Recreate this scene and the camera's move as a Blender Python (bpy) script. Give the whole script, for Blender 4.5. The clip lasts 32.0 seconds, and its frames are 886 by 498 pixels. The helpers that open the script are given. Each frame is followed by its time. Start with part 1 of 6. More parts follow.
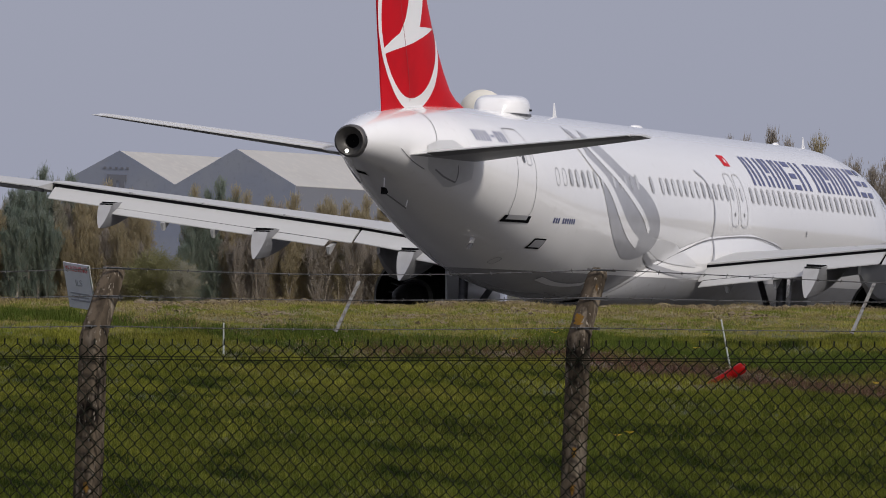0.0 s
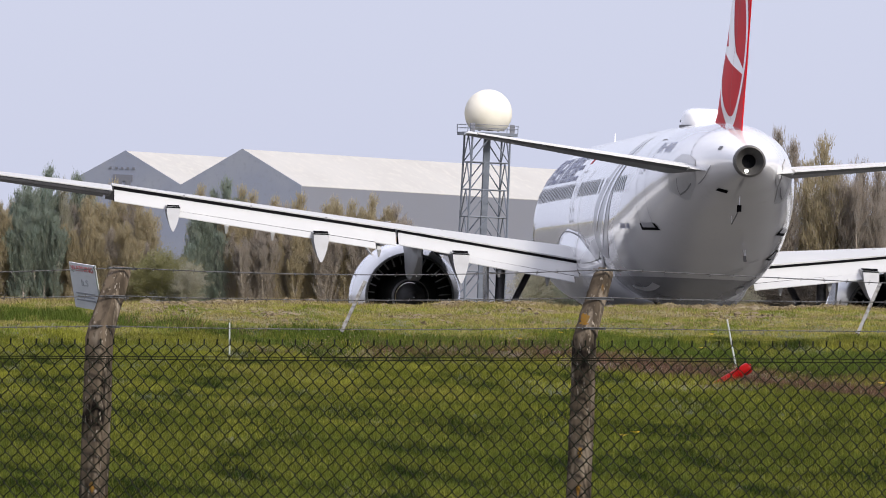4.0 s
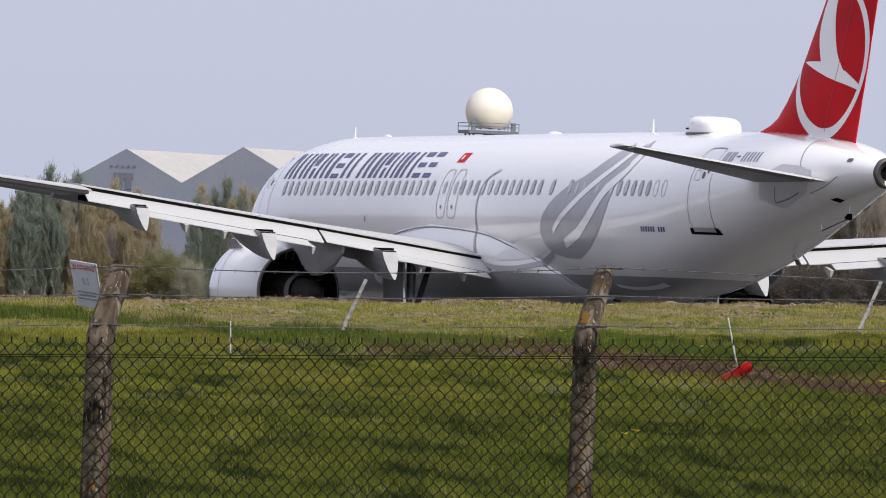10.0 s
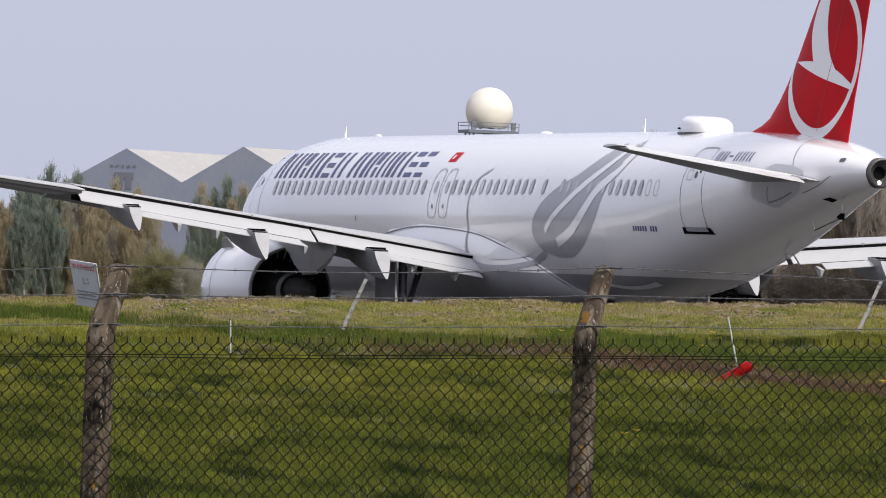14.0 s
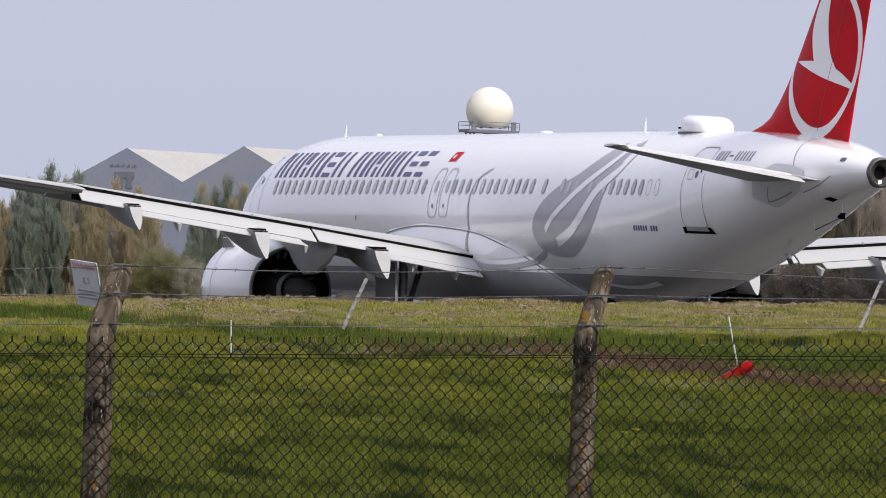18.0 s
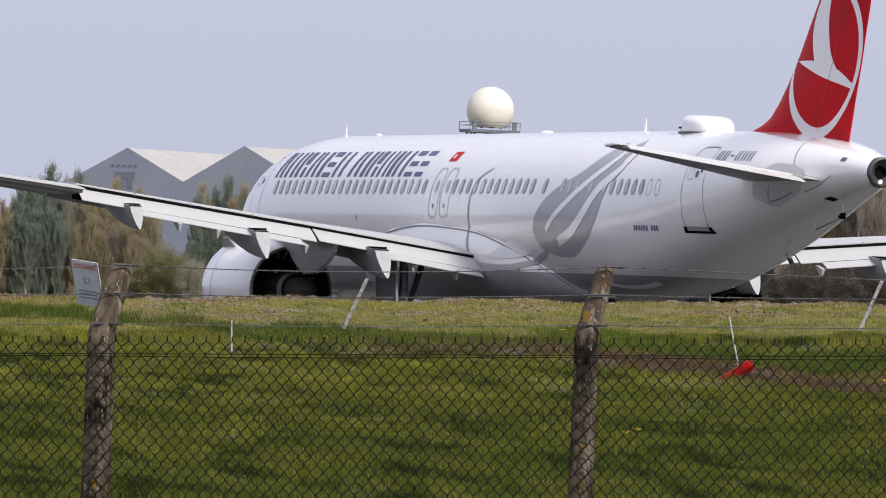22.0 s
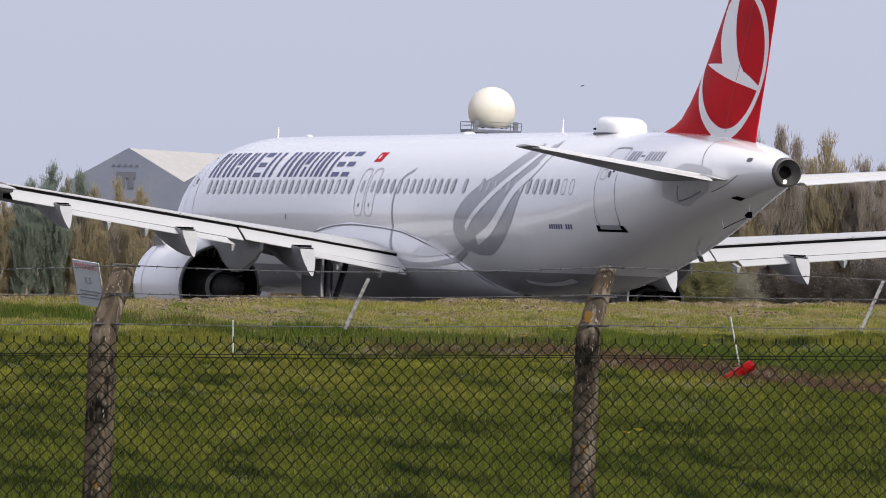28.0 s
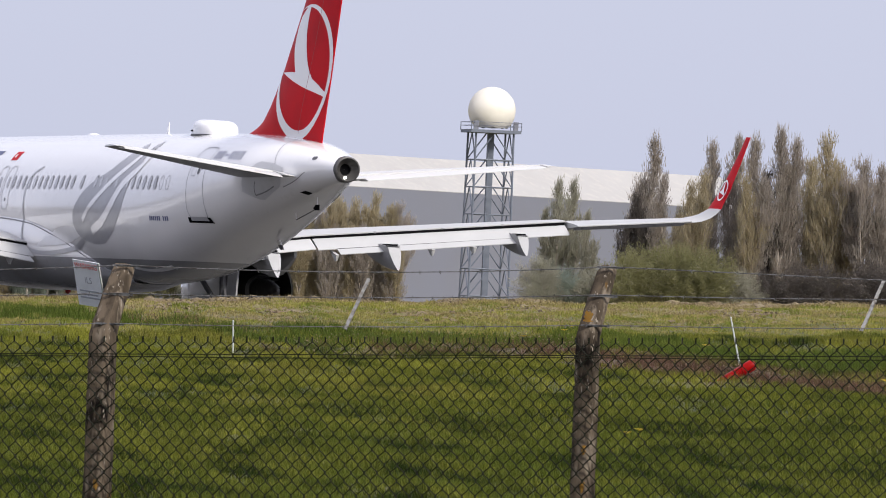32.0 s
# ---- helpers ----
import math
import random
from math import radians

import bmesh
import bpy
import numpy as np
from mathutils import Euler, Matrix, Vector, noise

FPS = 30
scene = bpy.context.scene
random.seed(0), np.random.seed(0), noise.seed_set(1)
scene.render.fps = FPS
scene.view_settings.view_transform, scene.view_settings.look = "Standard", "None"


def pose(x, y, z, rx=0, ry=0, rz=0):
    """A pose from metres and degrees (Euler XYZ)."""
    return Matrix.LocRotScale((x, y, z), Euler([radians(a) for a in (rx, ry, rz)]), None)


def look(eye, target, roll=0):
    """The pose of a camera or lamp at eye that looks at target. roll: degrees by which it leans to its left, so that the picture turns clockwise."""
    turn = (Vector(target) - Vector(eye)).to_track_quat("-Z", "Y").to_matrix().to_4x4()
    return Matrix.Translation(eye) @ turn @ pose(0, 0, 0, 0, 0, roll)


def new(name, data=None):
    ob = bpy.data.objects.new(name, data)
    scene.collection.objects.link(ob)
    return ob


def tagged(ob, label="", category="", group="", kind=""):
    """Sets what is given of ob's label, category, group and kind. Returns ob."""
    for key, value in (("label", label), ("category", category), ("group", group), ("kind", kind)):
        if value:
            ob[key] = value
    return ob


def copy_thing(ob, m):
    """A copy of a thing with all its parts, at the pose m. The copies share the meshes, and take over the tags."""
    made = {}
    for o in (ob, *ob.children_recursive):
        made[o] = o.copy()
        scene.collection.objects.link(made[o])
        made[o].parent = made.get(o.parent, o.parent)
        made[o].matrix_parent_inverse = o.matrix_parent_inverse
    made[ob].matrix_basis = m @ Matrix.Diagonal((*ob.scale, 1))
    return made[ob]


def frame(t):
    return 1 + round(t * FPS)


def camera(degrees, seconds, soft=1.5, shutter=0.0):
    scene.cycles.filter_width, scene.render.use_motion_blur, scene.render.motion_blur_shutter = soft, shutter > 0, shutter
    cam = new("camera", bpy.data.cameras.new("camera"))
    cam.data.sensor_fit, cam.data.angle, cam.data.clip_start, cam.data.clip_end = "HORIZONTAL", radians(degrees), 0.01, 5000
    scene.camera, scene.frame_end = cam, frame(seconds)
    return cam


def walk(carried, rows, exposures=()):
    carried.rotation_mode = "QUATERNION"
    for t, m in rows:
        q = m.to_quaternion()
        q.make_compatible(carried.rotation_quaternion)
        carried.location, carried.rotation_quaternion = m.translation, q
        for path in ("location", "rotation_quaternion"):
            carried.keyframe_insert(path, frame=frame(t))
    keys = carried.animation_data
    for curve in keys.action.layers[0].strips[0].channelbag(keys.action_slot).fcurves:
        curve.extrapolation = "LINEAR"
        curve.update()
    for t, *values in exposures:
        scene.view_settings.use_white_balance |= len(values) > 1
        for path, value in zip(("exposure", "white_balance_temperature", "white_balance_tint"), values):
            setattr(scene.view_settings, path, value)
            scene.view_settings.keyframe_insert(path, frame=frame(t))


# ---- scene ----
# The camera stands on a tripod beyond the perimeter fence and is nudged a little on the way.
FOV = 4.8189
ROLL = 2.48
EYE = (0.0, 0.0, 1.42)
CAMERA_ROWS = [  # seconds, turn to the left, tilt up (degrees)
    (0.0, -0.0374, 0.3446), (0.5, -0.0326, 0.3490), (1.0, -0.0279, 0.3442), (1.5, -0.0234, 0.3394), (2.0, -0.0091, 0.3434),
    (2.5, -0.0139, 0.3390), (3.0, -0.0045, 0.3432), (3.5, -0.0045, 0.3432), (5.5, -0.0093, 0.3388), (6.0, -0.0095, 0.3339),
    (6.5, -0.0095, 0.3339), (7.0, -0.0095, 0.3339), (7.5, -0.0047, 0.3386), (8.0, 0.0002, 0.3384), (8.5, 0.0000, 0.3335),
    (9.0, -0.0020, 0.3338), (10.0, -0.0003, 0.3335), (11.0, -0.0013, 0.3321), (12.0, -0.0014, 0.3294), (13.0, -0.0001, 0.3319),
    (14.0, -0.0001, 0.3315), (17.0, 0.0042, 0.3287), (18.0, 0.0023, 0.3287), (19.0, 0.0023, 0.3287), (20.0, 0.0053, 0.3297),
    (21.0, 0.0067, 0.3296), (22.0, 0.0057, 0.3275), (23.0, 0.0076, 0.3274), (24.0, 0.0090, 0.3285), (25.0, 0.0090, 0.3285),
    (28.0, 0.0126, 0.3283), (29.0, 0.0139, 0.3285), (30.0, 0.0140, 0.3301), (31.0, 0.0139, 0.3285), (32.0, 0.0139, 0.3282),
]
TAXI_ROWS = [  # seconds, main gear x and y, heading (degrees)
    (0.0, 4.577, 243.434, 73.316), (0.5, 4.779, 244.181, 75.778), (1.0, 4.946, 244.909, 78.280), (1.5, 5.051, 245.621, 80.860),
    (2.0, 5.145, 246.337, 83.307), (2.5, 5.203, 247.026, 85.898), (3.0, 5.225, 247.670, 88.428), (3.5, 5.200, 248.318, 90.965),
    (5.5, 4.755, 252.191, 100.283), (6.0, 4.568, 253.110, 101.775), (6.5, 4.351, 254.012, 102.927), (7.0, 4.111, 254.895, 103.994),
    (7.5, 3.828, 255.780, 105.356), (8.0, 3.536, 256.665, 106.568), (8.5, 3.233, 257.530, 107.609), (9.0, 2.977, 258.316, 108.453),
    (9.5, 2.718, 258.962, 109.046), (10.0, 2.533, 259.450, 109.340), (10.5, 2.392, 259.804, 109.470), (11.0, 2.324, 260.060, 109.522),
    (13.0, 2.321, 260.059, 109.525), (24.5, 2.306, 260.060, 109.548), (25.0, 2.264, 260.423, 109.498), (25.5, 2.139, 260.921, 109.538),
    (27.5, 0.917, 264.648, 109.442), (28.0, 0.374, 266.428, 109.416), (28.5, -0.285, 268.454, 109.384), (29.0, -1.083, 270.845, 109.287),
    (29.5, -2.047, 273.689, 109.189), (30.0, -3.238, 277.035, 109.266), (30.5, -4.552, 280.904, 109.218), (31.0, -6.179, 285.356, 109.182),
    (31.5, -8.041, 290.346, 109.246), (32.0, -10.100, 295.680, 109.264),
]
EXPOSURES = [(0, -0.73), (1, -0.47), (2, -0.11), (3, 0.20), (6, 0.18), (9, 0), (28, -0.02), (29, -0.06), (31, 0.04), (32, 0.12)]


def aim(left, up):
    a, b = radians(left), radians(up)
    target = (EYE[0] - 1000 * math.sin(a), EYE[1] + 1000 * math.cos(a), EYE[2] + 1000 * math.tan(b))
    return look(EYE, target, ROLL)


cam = camera(FOV, 32.0, soft=1.0)
walk(cam, [(t, aim(a, b)) for t, a, b in CAMERA_ROWS], EXPOSURES)

# ---- world and sun: a bright, hazy overcast ----
world = bpy.data.worlds.new("world")
scene.world = world
world.use_nodes = True
wn, wl = world.node_tree.nodes, world.node_tree.links
wn.clear()
w_out, w_bg = wn.new("ShaderNodeOutputWorld"), wn.new("ShaderNodeBackground")
w_sky, w_mix, w_gain = wn.new("ShaderNodeTexSky"), wn.new("ShaderNodeMix"), wn.new("ShaderNodeVectorMath")
w_tc, w_sep, w_range, w_lift = wn.new("ShaderNodeTexCoord"), wn.new("ShaderNodeSeparateXYZ"), wn.new("ShaderNodeMapRange"), wn.new("ShaderNodeMix")
w_sky.sky_type, w_sky.sun_disc = "NISHITA", False
w_sky.sun_elevation, w_sky.sun_rotation = radians(37), radians(142.8)
w_gain.operation = "SCALE"
w_gain.inputs["Scale"].default_value = 0.06
wl.new(w_sky.outputs[0], w_gain.inputs[0])
# an overcast dome is brighter overhead than at the horizon
wl.new(w_tc.outputs["Generated"], w_sep.inputs[0])
wl.new(w_sep.outputs["Z"], w_range.inputs["Value"])
w_lift.data_type = "RGBA"
w_lift.inputs["A"].default_value, w_lift.inputs["B"].default_value = (0.560, 0.590, 0.755, 1), (1.16, 1.16, 1.34, 1)
wl.new(w_range.outputs[0], w_lift.inputs["Factor"])
w_mix.data_type = "RGBA"
w_mix.inputs["Factor"].default_value = 0.9
wl.new(w_gain.outputs[0], w_mix.inputs["A"])
wl.new(w_lift.outputs["Result"], w_mix.inputs["B"])
wl.new(w_mix.outputs["Result"], w_bg.inputs["Color"])
w_bg.inputs["Strength"].default_value = 1.0
wl.new(w_bg.outputs[0], w_out.inputs[0])
sun = new("sun", bpy.data.lights.new("sun", "SUN"))
sun.data.energy, sun.data.angle, sun.data.color = 4.2, radians(12), (1.0, 0.94, 0.85)
sun.matrix_world = look((95, -125, 118), (0, 0, 0))


# ---- materials ----
def mat(name, color, rough=0.5, metal=0.0, spots=(), bump=0.0, bump_scale=20.0, random_by="", vary=0.0, spec=0.5, coat=0.0, emit=0.0, space="Object", stretch=None, turn=0.0):
    """A surface: base colour, then noise layers (scale, colour, low, high), relief, and a random shift from piece to piece."""
    m = bpy.data.materials.new(name)
    m.use_nodes = True
    n, l = m.node_tree.nodes, m.node_tree.links
    b = n["Principled BSDF"]
    b.inputs["Roughness"].default_value, b.inputs["Metallic"].default_value = rough, metal
    b.inputs["Specular IOR Level"].default_value, b.inputs["Coat Weight"].default_value = spec, coat
    b.inputs["Coat Roughness"].default_value = 0.09
    tc = n.new("ShaderNodeTexCoord")
    where = tc.outputs[space]
    if stretch:
        turned_to, scaled = n.new("ShaderNodeMapping"), n.new("ShaderNodeMapping")
        turned_to.inputs["Rotation"].default_value = (0, 0, radians(turn))
        scaled.inputs["Scale"].default_value = stretch
        l.new(where, turned_to.inputs["Vector"])
        l.new(turned_to.outputs[0], scaled.inputs["Vector"])
        where = scaled.outputs[0]
    rgb = n.new("ShaderNodeRGB")
    rgb.outputs[0].default_value = (*color, 1)
    last = rgb.outputs[0]
    for scale, col, lo, hi in spots:
        tex, ramp, mix = n.new("ShaderNodeTexNoise"), n.new("ShaderNodeMapRange"), n.new("ShaderNodeMix")
        tex.inputs["Scale"].default_value, tex.inputs["Detail"].default_value = scale, 5
        ramp.inputs["From Min"].default_value, ramp.inputs["From Max"].default_value = lo, hi
        mix.data_type = "RGBA"
        mix.inputs["B"].default_value = (*col, 1)
        l.new(where, tex.inputs["Vector"])
        l.new(tex.outputs[0], ramp.inputs["Value"])
        l.new(ramp.outputs[0], mix.inputs["Factor"])
        l.new(last, mix.inputs["A"])
        last = mix.outputs["Result"]
    if vary:
        src = n.new("ShaderNodeObjectInfo") if random_by == "object" else n.new("ShaderNodeNewGeometry")
        ramp, hsv = n.new("ShaderNodeMapRange"), n.new("ShaderNodeHueSaturation")
        ramp.inputs["To Min"].default_value, ramp.inputs["To Max"].default_value = 1 - vary, 1 + vary
        l.new(src.outputs["Random" if random_by == "object" else "Random Per Island"], ramp.inputs["Value"])
        l.new(ramp.outputs[0], hsv.inputs["Value"])
        l.new(last, hsv.inputs["Color"])
        last = hsv.outputs[0]
    l.new(last, b.inputs["Base Color"])
    if bump:
        tex, bp = n.new("ShaderNodeTexNoise"), n.new("ShaderNodeBump")
        tex.inputs["Scale"].default_value, tex.inputs["Detail"].default_value = bump_scale, 6
        bp.inputs["Strength"].default_value = bump
        l.new(tc.outputs[space], tex.inputs["Vector"])
        l.new(tex.outputs[0], bp.inputs["Height"])
        l.new(bp.outputs[0], b.inputs["Normal"])
    if emit:
        b.inputs["Emission Color"].default_value, b.inputs["Emission Strength"].default_value = (*color, 1), emit
    return m


M_WHITE = mat("white_aircraft_paint", (0.814, 0.803, 0.803), 0.22, spots=[(0.5, (0.809, 0.798, 0.793), 0.45, 0.7), (4, (0.766, 0.756, 0.745), 0.6, 0.8)], bump=0.008, bump_scale=1.2, coat=0.9)
M_WINGW = mat("wing_white_paint", (0.401, 0.401, 0.401), 0.4, spots=[(1.2, (0.436, 0.436, 0.432), 0.5, 0.8), (9, (0.383, 0.374, 0.365), 0.62, 0.8)], bump=0.02, bump_scale=2)
# grey of the slats; also puts shade into the wing undersides' colour
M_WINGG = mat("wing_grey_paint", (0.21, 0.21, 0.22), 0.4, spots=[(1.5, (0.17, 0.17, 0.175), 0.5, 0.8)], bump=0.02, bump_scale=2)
M_TAILW = mat("white_tailplane_paint", (0.55, 0.55, 0.55), 0.35, spots=[(1.5, (0.52, 0.52, 0.515), 0.5, 0.8), (8, (0.49, 0.485, 0.48), 0.62, 0.8)], coat=0.2)
# shade put into the colour of the tailplane and elevator undersides
M_TAILG = mat("tailplane_underside_shade", (0.21, 0.21, 0.22), 0.42, spots=[(1.5, (0.18, 0.18, 0.185), 0.5, 0.8)])
M_ELEV = mat("elevator_underside_shade", (0.085, 0.085, 0.09), 0.45, spots=[(1.5, (0.068, 0.068, 0.072), 0.5, 0.8)])
# grey belly paint, taken darker to offset light bounced from the paving
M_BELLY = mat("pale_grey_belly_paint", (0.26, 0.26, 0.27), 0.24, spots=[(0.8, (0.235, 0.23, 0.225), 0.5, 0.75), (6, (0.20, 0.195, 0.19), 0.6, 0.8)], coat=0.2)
M_PLATE = mat("grey_rubbing_plate", (0.54, 0.54, 0.55), 0.35, spots=[(3, (0.50, 0.50, 0.50), 0.5, 0.75)], coat=0.2)
M_TULIP = mat("grey_flower_paint", (0.30, 0.30, 0.32), 0.3, spots=[(2, (0.33, 0.33, 0.35), 0.4, 0.7)], coat=0.3)
M_TULIPL = mat("light_grey_flower_paint", (0.64, 0.635, 0.645), 0.3, spots=[(2, (0.67, 0.665, 0.675), 0.4, 0.7)], coat=0.3)
M_TULIPM = mat("mid_grey_flower_paint", (0.34, 0.34, 0.36), 0.3, coat=0.3)
M_NAVY = mat("navy_lettering_paint", (0.062, 0.072, 0.175), 0.4, spec=0.25, coat=0.1)
M_RED = mat("red_tail_paint", (0.50, 0.003, 0.010), 0.45, spots=[(1, (0.40, 0.004, 0.010), 0.45, 0.7)], spec=0.06)
M_REDSEAM = mat("dull_red_joint", (0.26, 0.02, 0.022), 0.5)
M_EMBLEM = mat("white_emblem_paint", (0.80, 0.79, 0.79), 0.28, coat=0.3)
M_FAIR = mat("fairing_grey_paint", (0.33, 0.33, 0.34), 0.4, spots=[(3, (0.29, 0.29, 0.29), 0.5, 0.8)])
M_DARK = mat("black_gap", (0.006, 0.006, 0.007), 0.9, spec=0.02)
M_SEAM = mat("grey_seam", (0.22, 0.22, 0.23), 0.6)
M_PANE = mat("cabin_window_acrylic", (0.44, 0.44, 0.46), 0.15, spec=0.7, random_by="object", vary=0.3)
M_BEZEL = mat("window_rim", (0.33, 0.33, 0.345), 0.4, spec=0.3)
M_EXIT = mat("fine_exit_outline", (0.42, 0.42, 0.43), 0.5)
M_METAL = mat("bare_titanium", (0.085, 0.082, 0.080), 0.5, metal=0.5, spots=[(6, (0.065, 0.060, 0.058), 0.45, 0.7)])
M_BAND = mat("bright_metal_band", (0.32, 0.32, 0.32), 0.4, metal=0.4)
M_DUCT = mat("dark_engine_metal", (0.02, 0.019, 0.018), 0.7, metal=0.1, spots=[(5, (0.05, 0.047, 0.045), 0.5, 0.75)])
M_STRUT = mat("gear_steel", (0.10, 0.10, 0.11), 0.45, metal=0.3, spots=[(8, (0.05, 0.05, 0.05), 0.5, 0.7)])
M_TYRE = mat("tyre_rubber", (0.018, 0.018, 0.019), 0.85, bump=0.1)
M_LAMP = mat("lit_lamp", (1.0, 0.97, 0.9), 0.3, emit=4.0)
M_BEACON = mat("red_lens", (0.5, 0.01, 0.01), 0.2)
M_CONC = mat("weathered_concrete", (0.118, 0.092, 0.068), 0.95, spots=[(5, (0.046, 0.036, 0.027), 0.47, 0.60), (14, (0.175, 0.144, 0.112), 0.53, 0.64), (8, (0.016, 0.013, 0.011), 0.56, 0.63), (38, (0.058, 0.046, 0.034), 0.52, 0.64), (60, (0.26, 0.225, 0.19), 0.63, 0.69), (5.2, (0.138, 0.072, 0.017), 0.66, 0.70)], spec=0.05, bump=1.0, bump_scale=50, stretch=(1.0, 1.0, 0.35))
M_LICHEN = mat("orange_lichen", (0.235, 0.115, 0.012), 0.95, spots=[(60, (0.20, 0.12, 0.03), 0.45, 0.65)], bump=0.6, bump_scale=80)
M_WIRE = mat("green_coated_wire", (0.008, 0.009, 0.006), 0.5, spots=[(30, (0.018, 0.017, 0.011), 0.55, 0.75)], spec=0.06)
M_BARB = mat("dull_galvanised_barbed_wire", (0.10, 0.10, 0.105), 0.5, metal=0.3, spots=[(40, (0.045, 0.038, 0.034), 0.48, 0.62)])
M_GALV = mat("galvanised_steel", (0.14, 0.14, 0.135), 0.6, metal=0.2, spots=[(20, (0.22, 0.22, 0.22), 0.5, 0.7)])
M_SIGN = mat("white_sign_face", (0.672, 0.684, 0.744), 0.5, spots=[(12, (0.576, 0.588, 0.636), 0.5, 0.75)])
M_SIGNRED = mat("faded_red_print", (0.55, 0.07, 0.09), 0.5, spots=[(80, (0.6, 0.25, 0.27), 0.5, 0.7)])
M_SIGNGREY = mat("faded_grey_print", (0.30, 0.31, 0.36), 0.5)
M_STAKE = mat("white_plastic_stake", (0.40, 0.41, 0.40), 0.5, spots=[(20, (0.30, 0.4, 0.37), 0.5, 0.75)])
M_REDPL = mat("red_plastic", (0.211, 0.004, 0.004), 0.35, spots=[(9, (0.290, 0.011, 0.011), 0.5, 0.7), (30, (0.106, 0.004, 0.004), 0.60, 0.70)], spec=0.06)
M_RADOME = mat("cream_radome_panels", (0.66, 0.63, 0.57), 0.6, spots=[(0.5, (0.60, 0.57, 0.50), 0.45, 0.7)])
# tower and hangar cladding kept paler and bluer, haze put into the colour
M_TOWER = mat("grey_tower_steel", (0.115, 0.132, 0.170), 0.6, metal=0.1, spots=[(1, (0.135, 0.152, 0.190), 0.5, 0.7)])
M_CLAD = mat("slate_grey_cladding", (0.215, 0.240, 0.322), 0.6, spots=[(0.12, (0.255, 0.275, 0.335), 0.4, 0.7), (1.5, (0.21, 0.225, 0.28), 0.55, 0.75)])
M_CLADP = mat("pale_grey_cladding", (0.15, 0.158, 0.195), 0.6, spots=[(0.12, (0.15, 0.155, 0.185), 0.4, 0.7)])
M_ROOF = mat("pale_roof_sheet", (0.37, 0.36, 0.352), 0.7, spots=[(0.1, (0.345, 0.335, 0.325), 0.4, 0.7), (0.8, (0.40, 0.385, 0.365), 0.5, 0.7)], spec=0.2)
M_BARK = mat("grey_bark", (0.28, 0.245, 0.21), 0.9, bump=0.3)
M_ASPH = mat("unseen_paving", (0.070, 0.067, 0.062), 0.85, spots=[(0.3, (0.060, 0.057, 0.052), 0.4, 0.7), (8, (0.050, 0.047, 0.043), 0.5, 0.7)])
M_BIRD = mat("dark_plumage", (0.035, 0.034, 0.038), 0.8, vary=0.2)
M_FLOWER = mat("yellow_petals", (0.75, 0.52, 0.02), 0.6)


def leaf_mat(name, a, b):
    """Thin leaves: light passes through as well as bouncing off."""
    m = mat(name, a, 0.8, spots=[(0.25, b, 0.35, 0.65)], vary=0.06, spec=0.03)
    n, l = m.node_tree.nodes, m.node_tree.links
    thin, mix = n.new("ShaderNodeBsdfTranslucent"), n.new("ShaderNodeMixShader")
    l.new(n["Principled BSDF"].inputs["Base Color"].links[0].from_socket, thin.inputs["Color"])
    mix.inputs[0].default_value = 0.72
    l.new(n["Principled BSDF"].outputs[0], mix.inputs[1])
    l.new(thin.outputs[0], mix.inputs[2])
    l.new(mix.outputs[0], n["Material Output"].inputs["Surface"])
    return m


# leaf colours lifted pale so that they carry the distance haze; the twigs stay dark
M_LEAF_BROWN = leaf_mat("hazed_brown_leaves", (0.425, 0.375, 0.325), (0.4, 0.365, 0.325))
M_LEAF_RUST = leaf_mat("hazed_rust_leaves", (0.45, 0.385, 0.255), (0.425, 0.375, 0.265))
M_LEAF_OLIVE = leaf_mat("hazed_olive_leaves", (0.385, 0.38, 0.295), (0.39, 0.37, 0.3))
M_LEAF_GREEN = leaf_mat("hazed_green_leaves", (0.280, 0.332, 0.286), (0.305, 0.338, 0.280))
M_LEAF_YELLOW = leaf_mat("hazed_yellow_green_leaves", (0.29, 0.28, 0.14), (0.265, 0.26, 0.135))
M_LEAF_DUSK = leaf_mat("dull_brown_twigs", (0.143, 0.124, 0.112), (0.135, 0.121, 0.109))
RUN = (1.0, 0.15, 0.3)  # patches stretched to fit the camera's view of streaks, away from the fence
M_BLADE = mat("green_grass_blades", (0.089, 0.098, 0.012), 0.7, spots=[(0.55, (0.129, 0.122, 0.022), 0.48, 0.66), (2.0, (0.165, 0.166, 0.022), 0.50, 0.66), (1.9, (0.023, 0.034, 0.005), 0.48, 0.61), (9.0, (0.131, 0.136, 0.020), 0.56, 0.70)], vary=0.42, spec=0.08, stretch=RUN, turn=-11.0)
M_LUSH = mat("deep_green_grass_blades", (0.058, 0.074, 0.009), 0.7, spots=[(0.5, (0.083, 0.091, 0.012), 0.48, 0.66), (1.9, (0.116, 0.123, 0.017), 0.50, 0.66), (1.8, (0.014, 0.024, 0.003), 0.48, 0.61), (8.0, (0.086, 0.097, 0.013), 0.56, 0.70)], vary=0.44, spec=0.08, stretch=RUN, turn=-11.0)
M_BANK = mat("pale_green_bank_grass", (0.187, 0.184, 0.039), 0.75, spots=[(0.9, (0.104, 0.124, 0.019), 0.45, 0.58), (2.4, (0.256, 0.214, 0.085), 0.52, 0.66)], vary=0.34, spec=0.08, stretch=(1, 0.3, 1))
M_SEED = mat("pale_seed_heads", (0.20, 0.165, 0.115), 0.9, vary=0.5, spec=0.05)
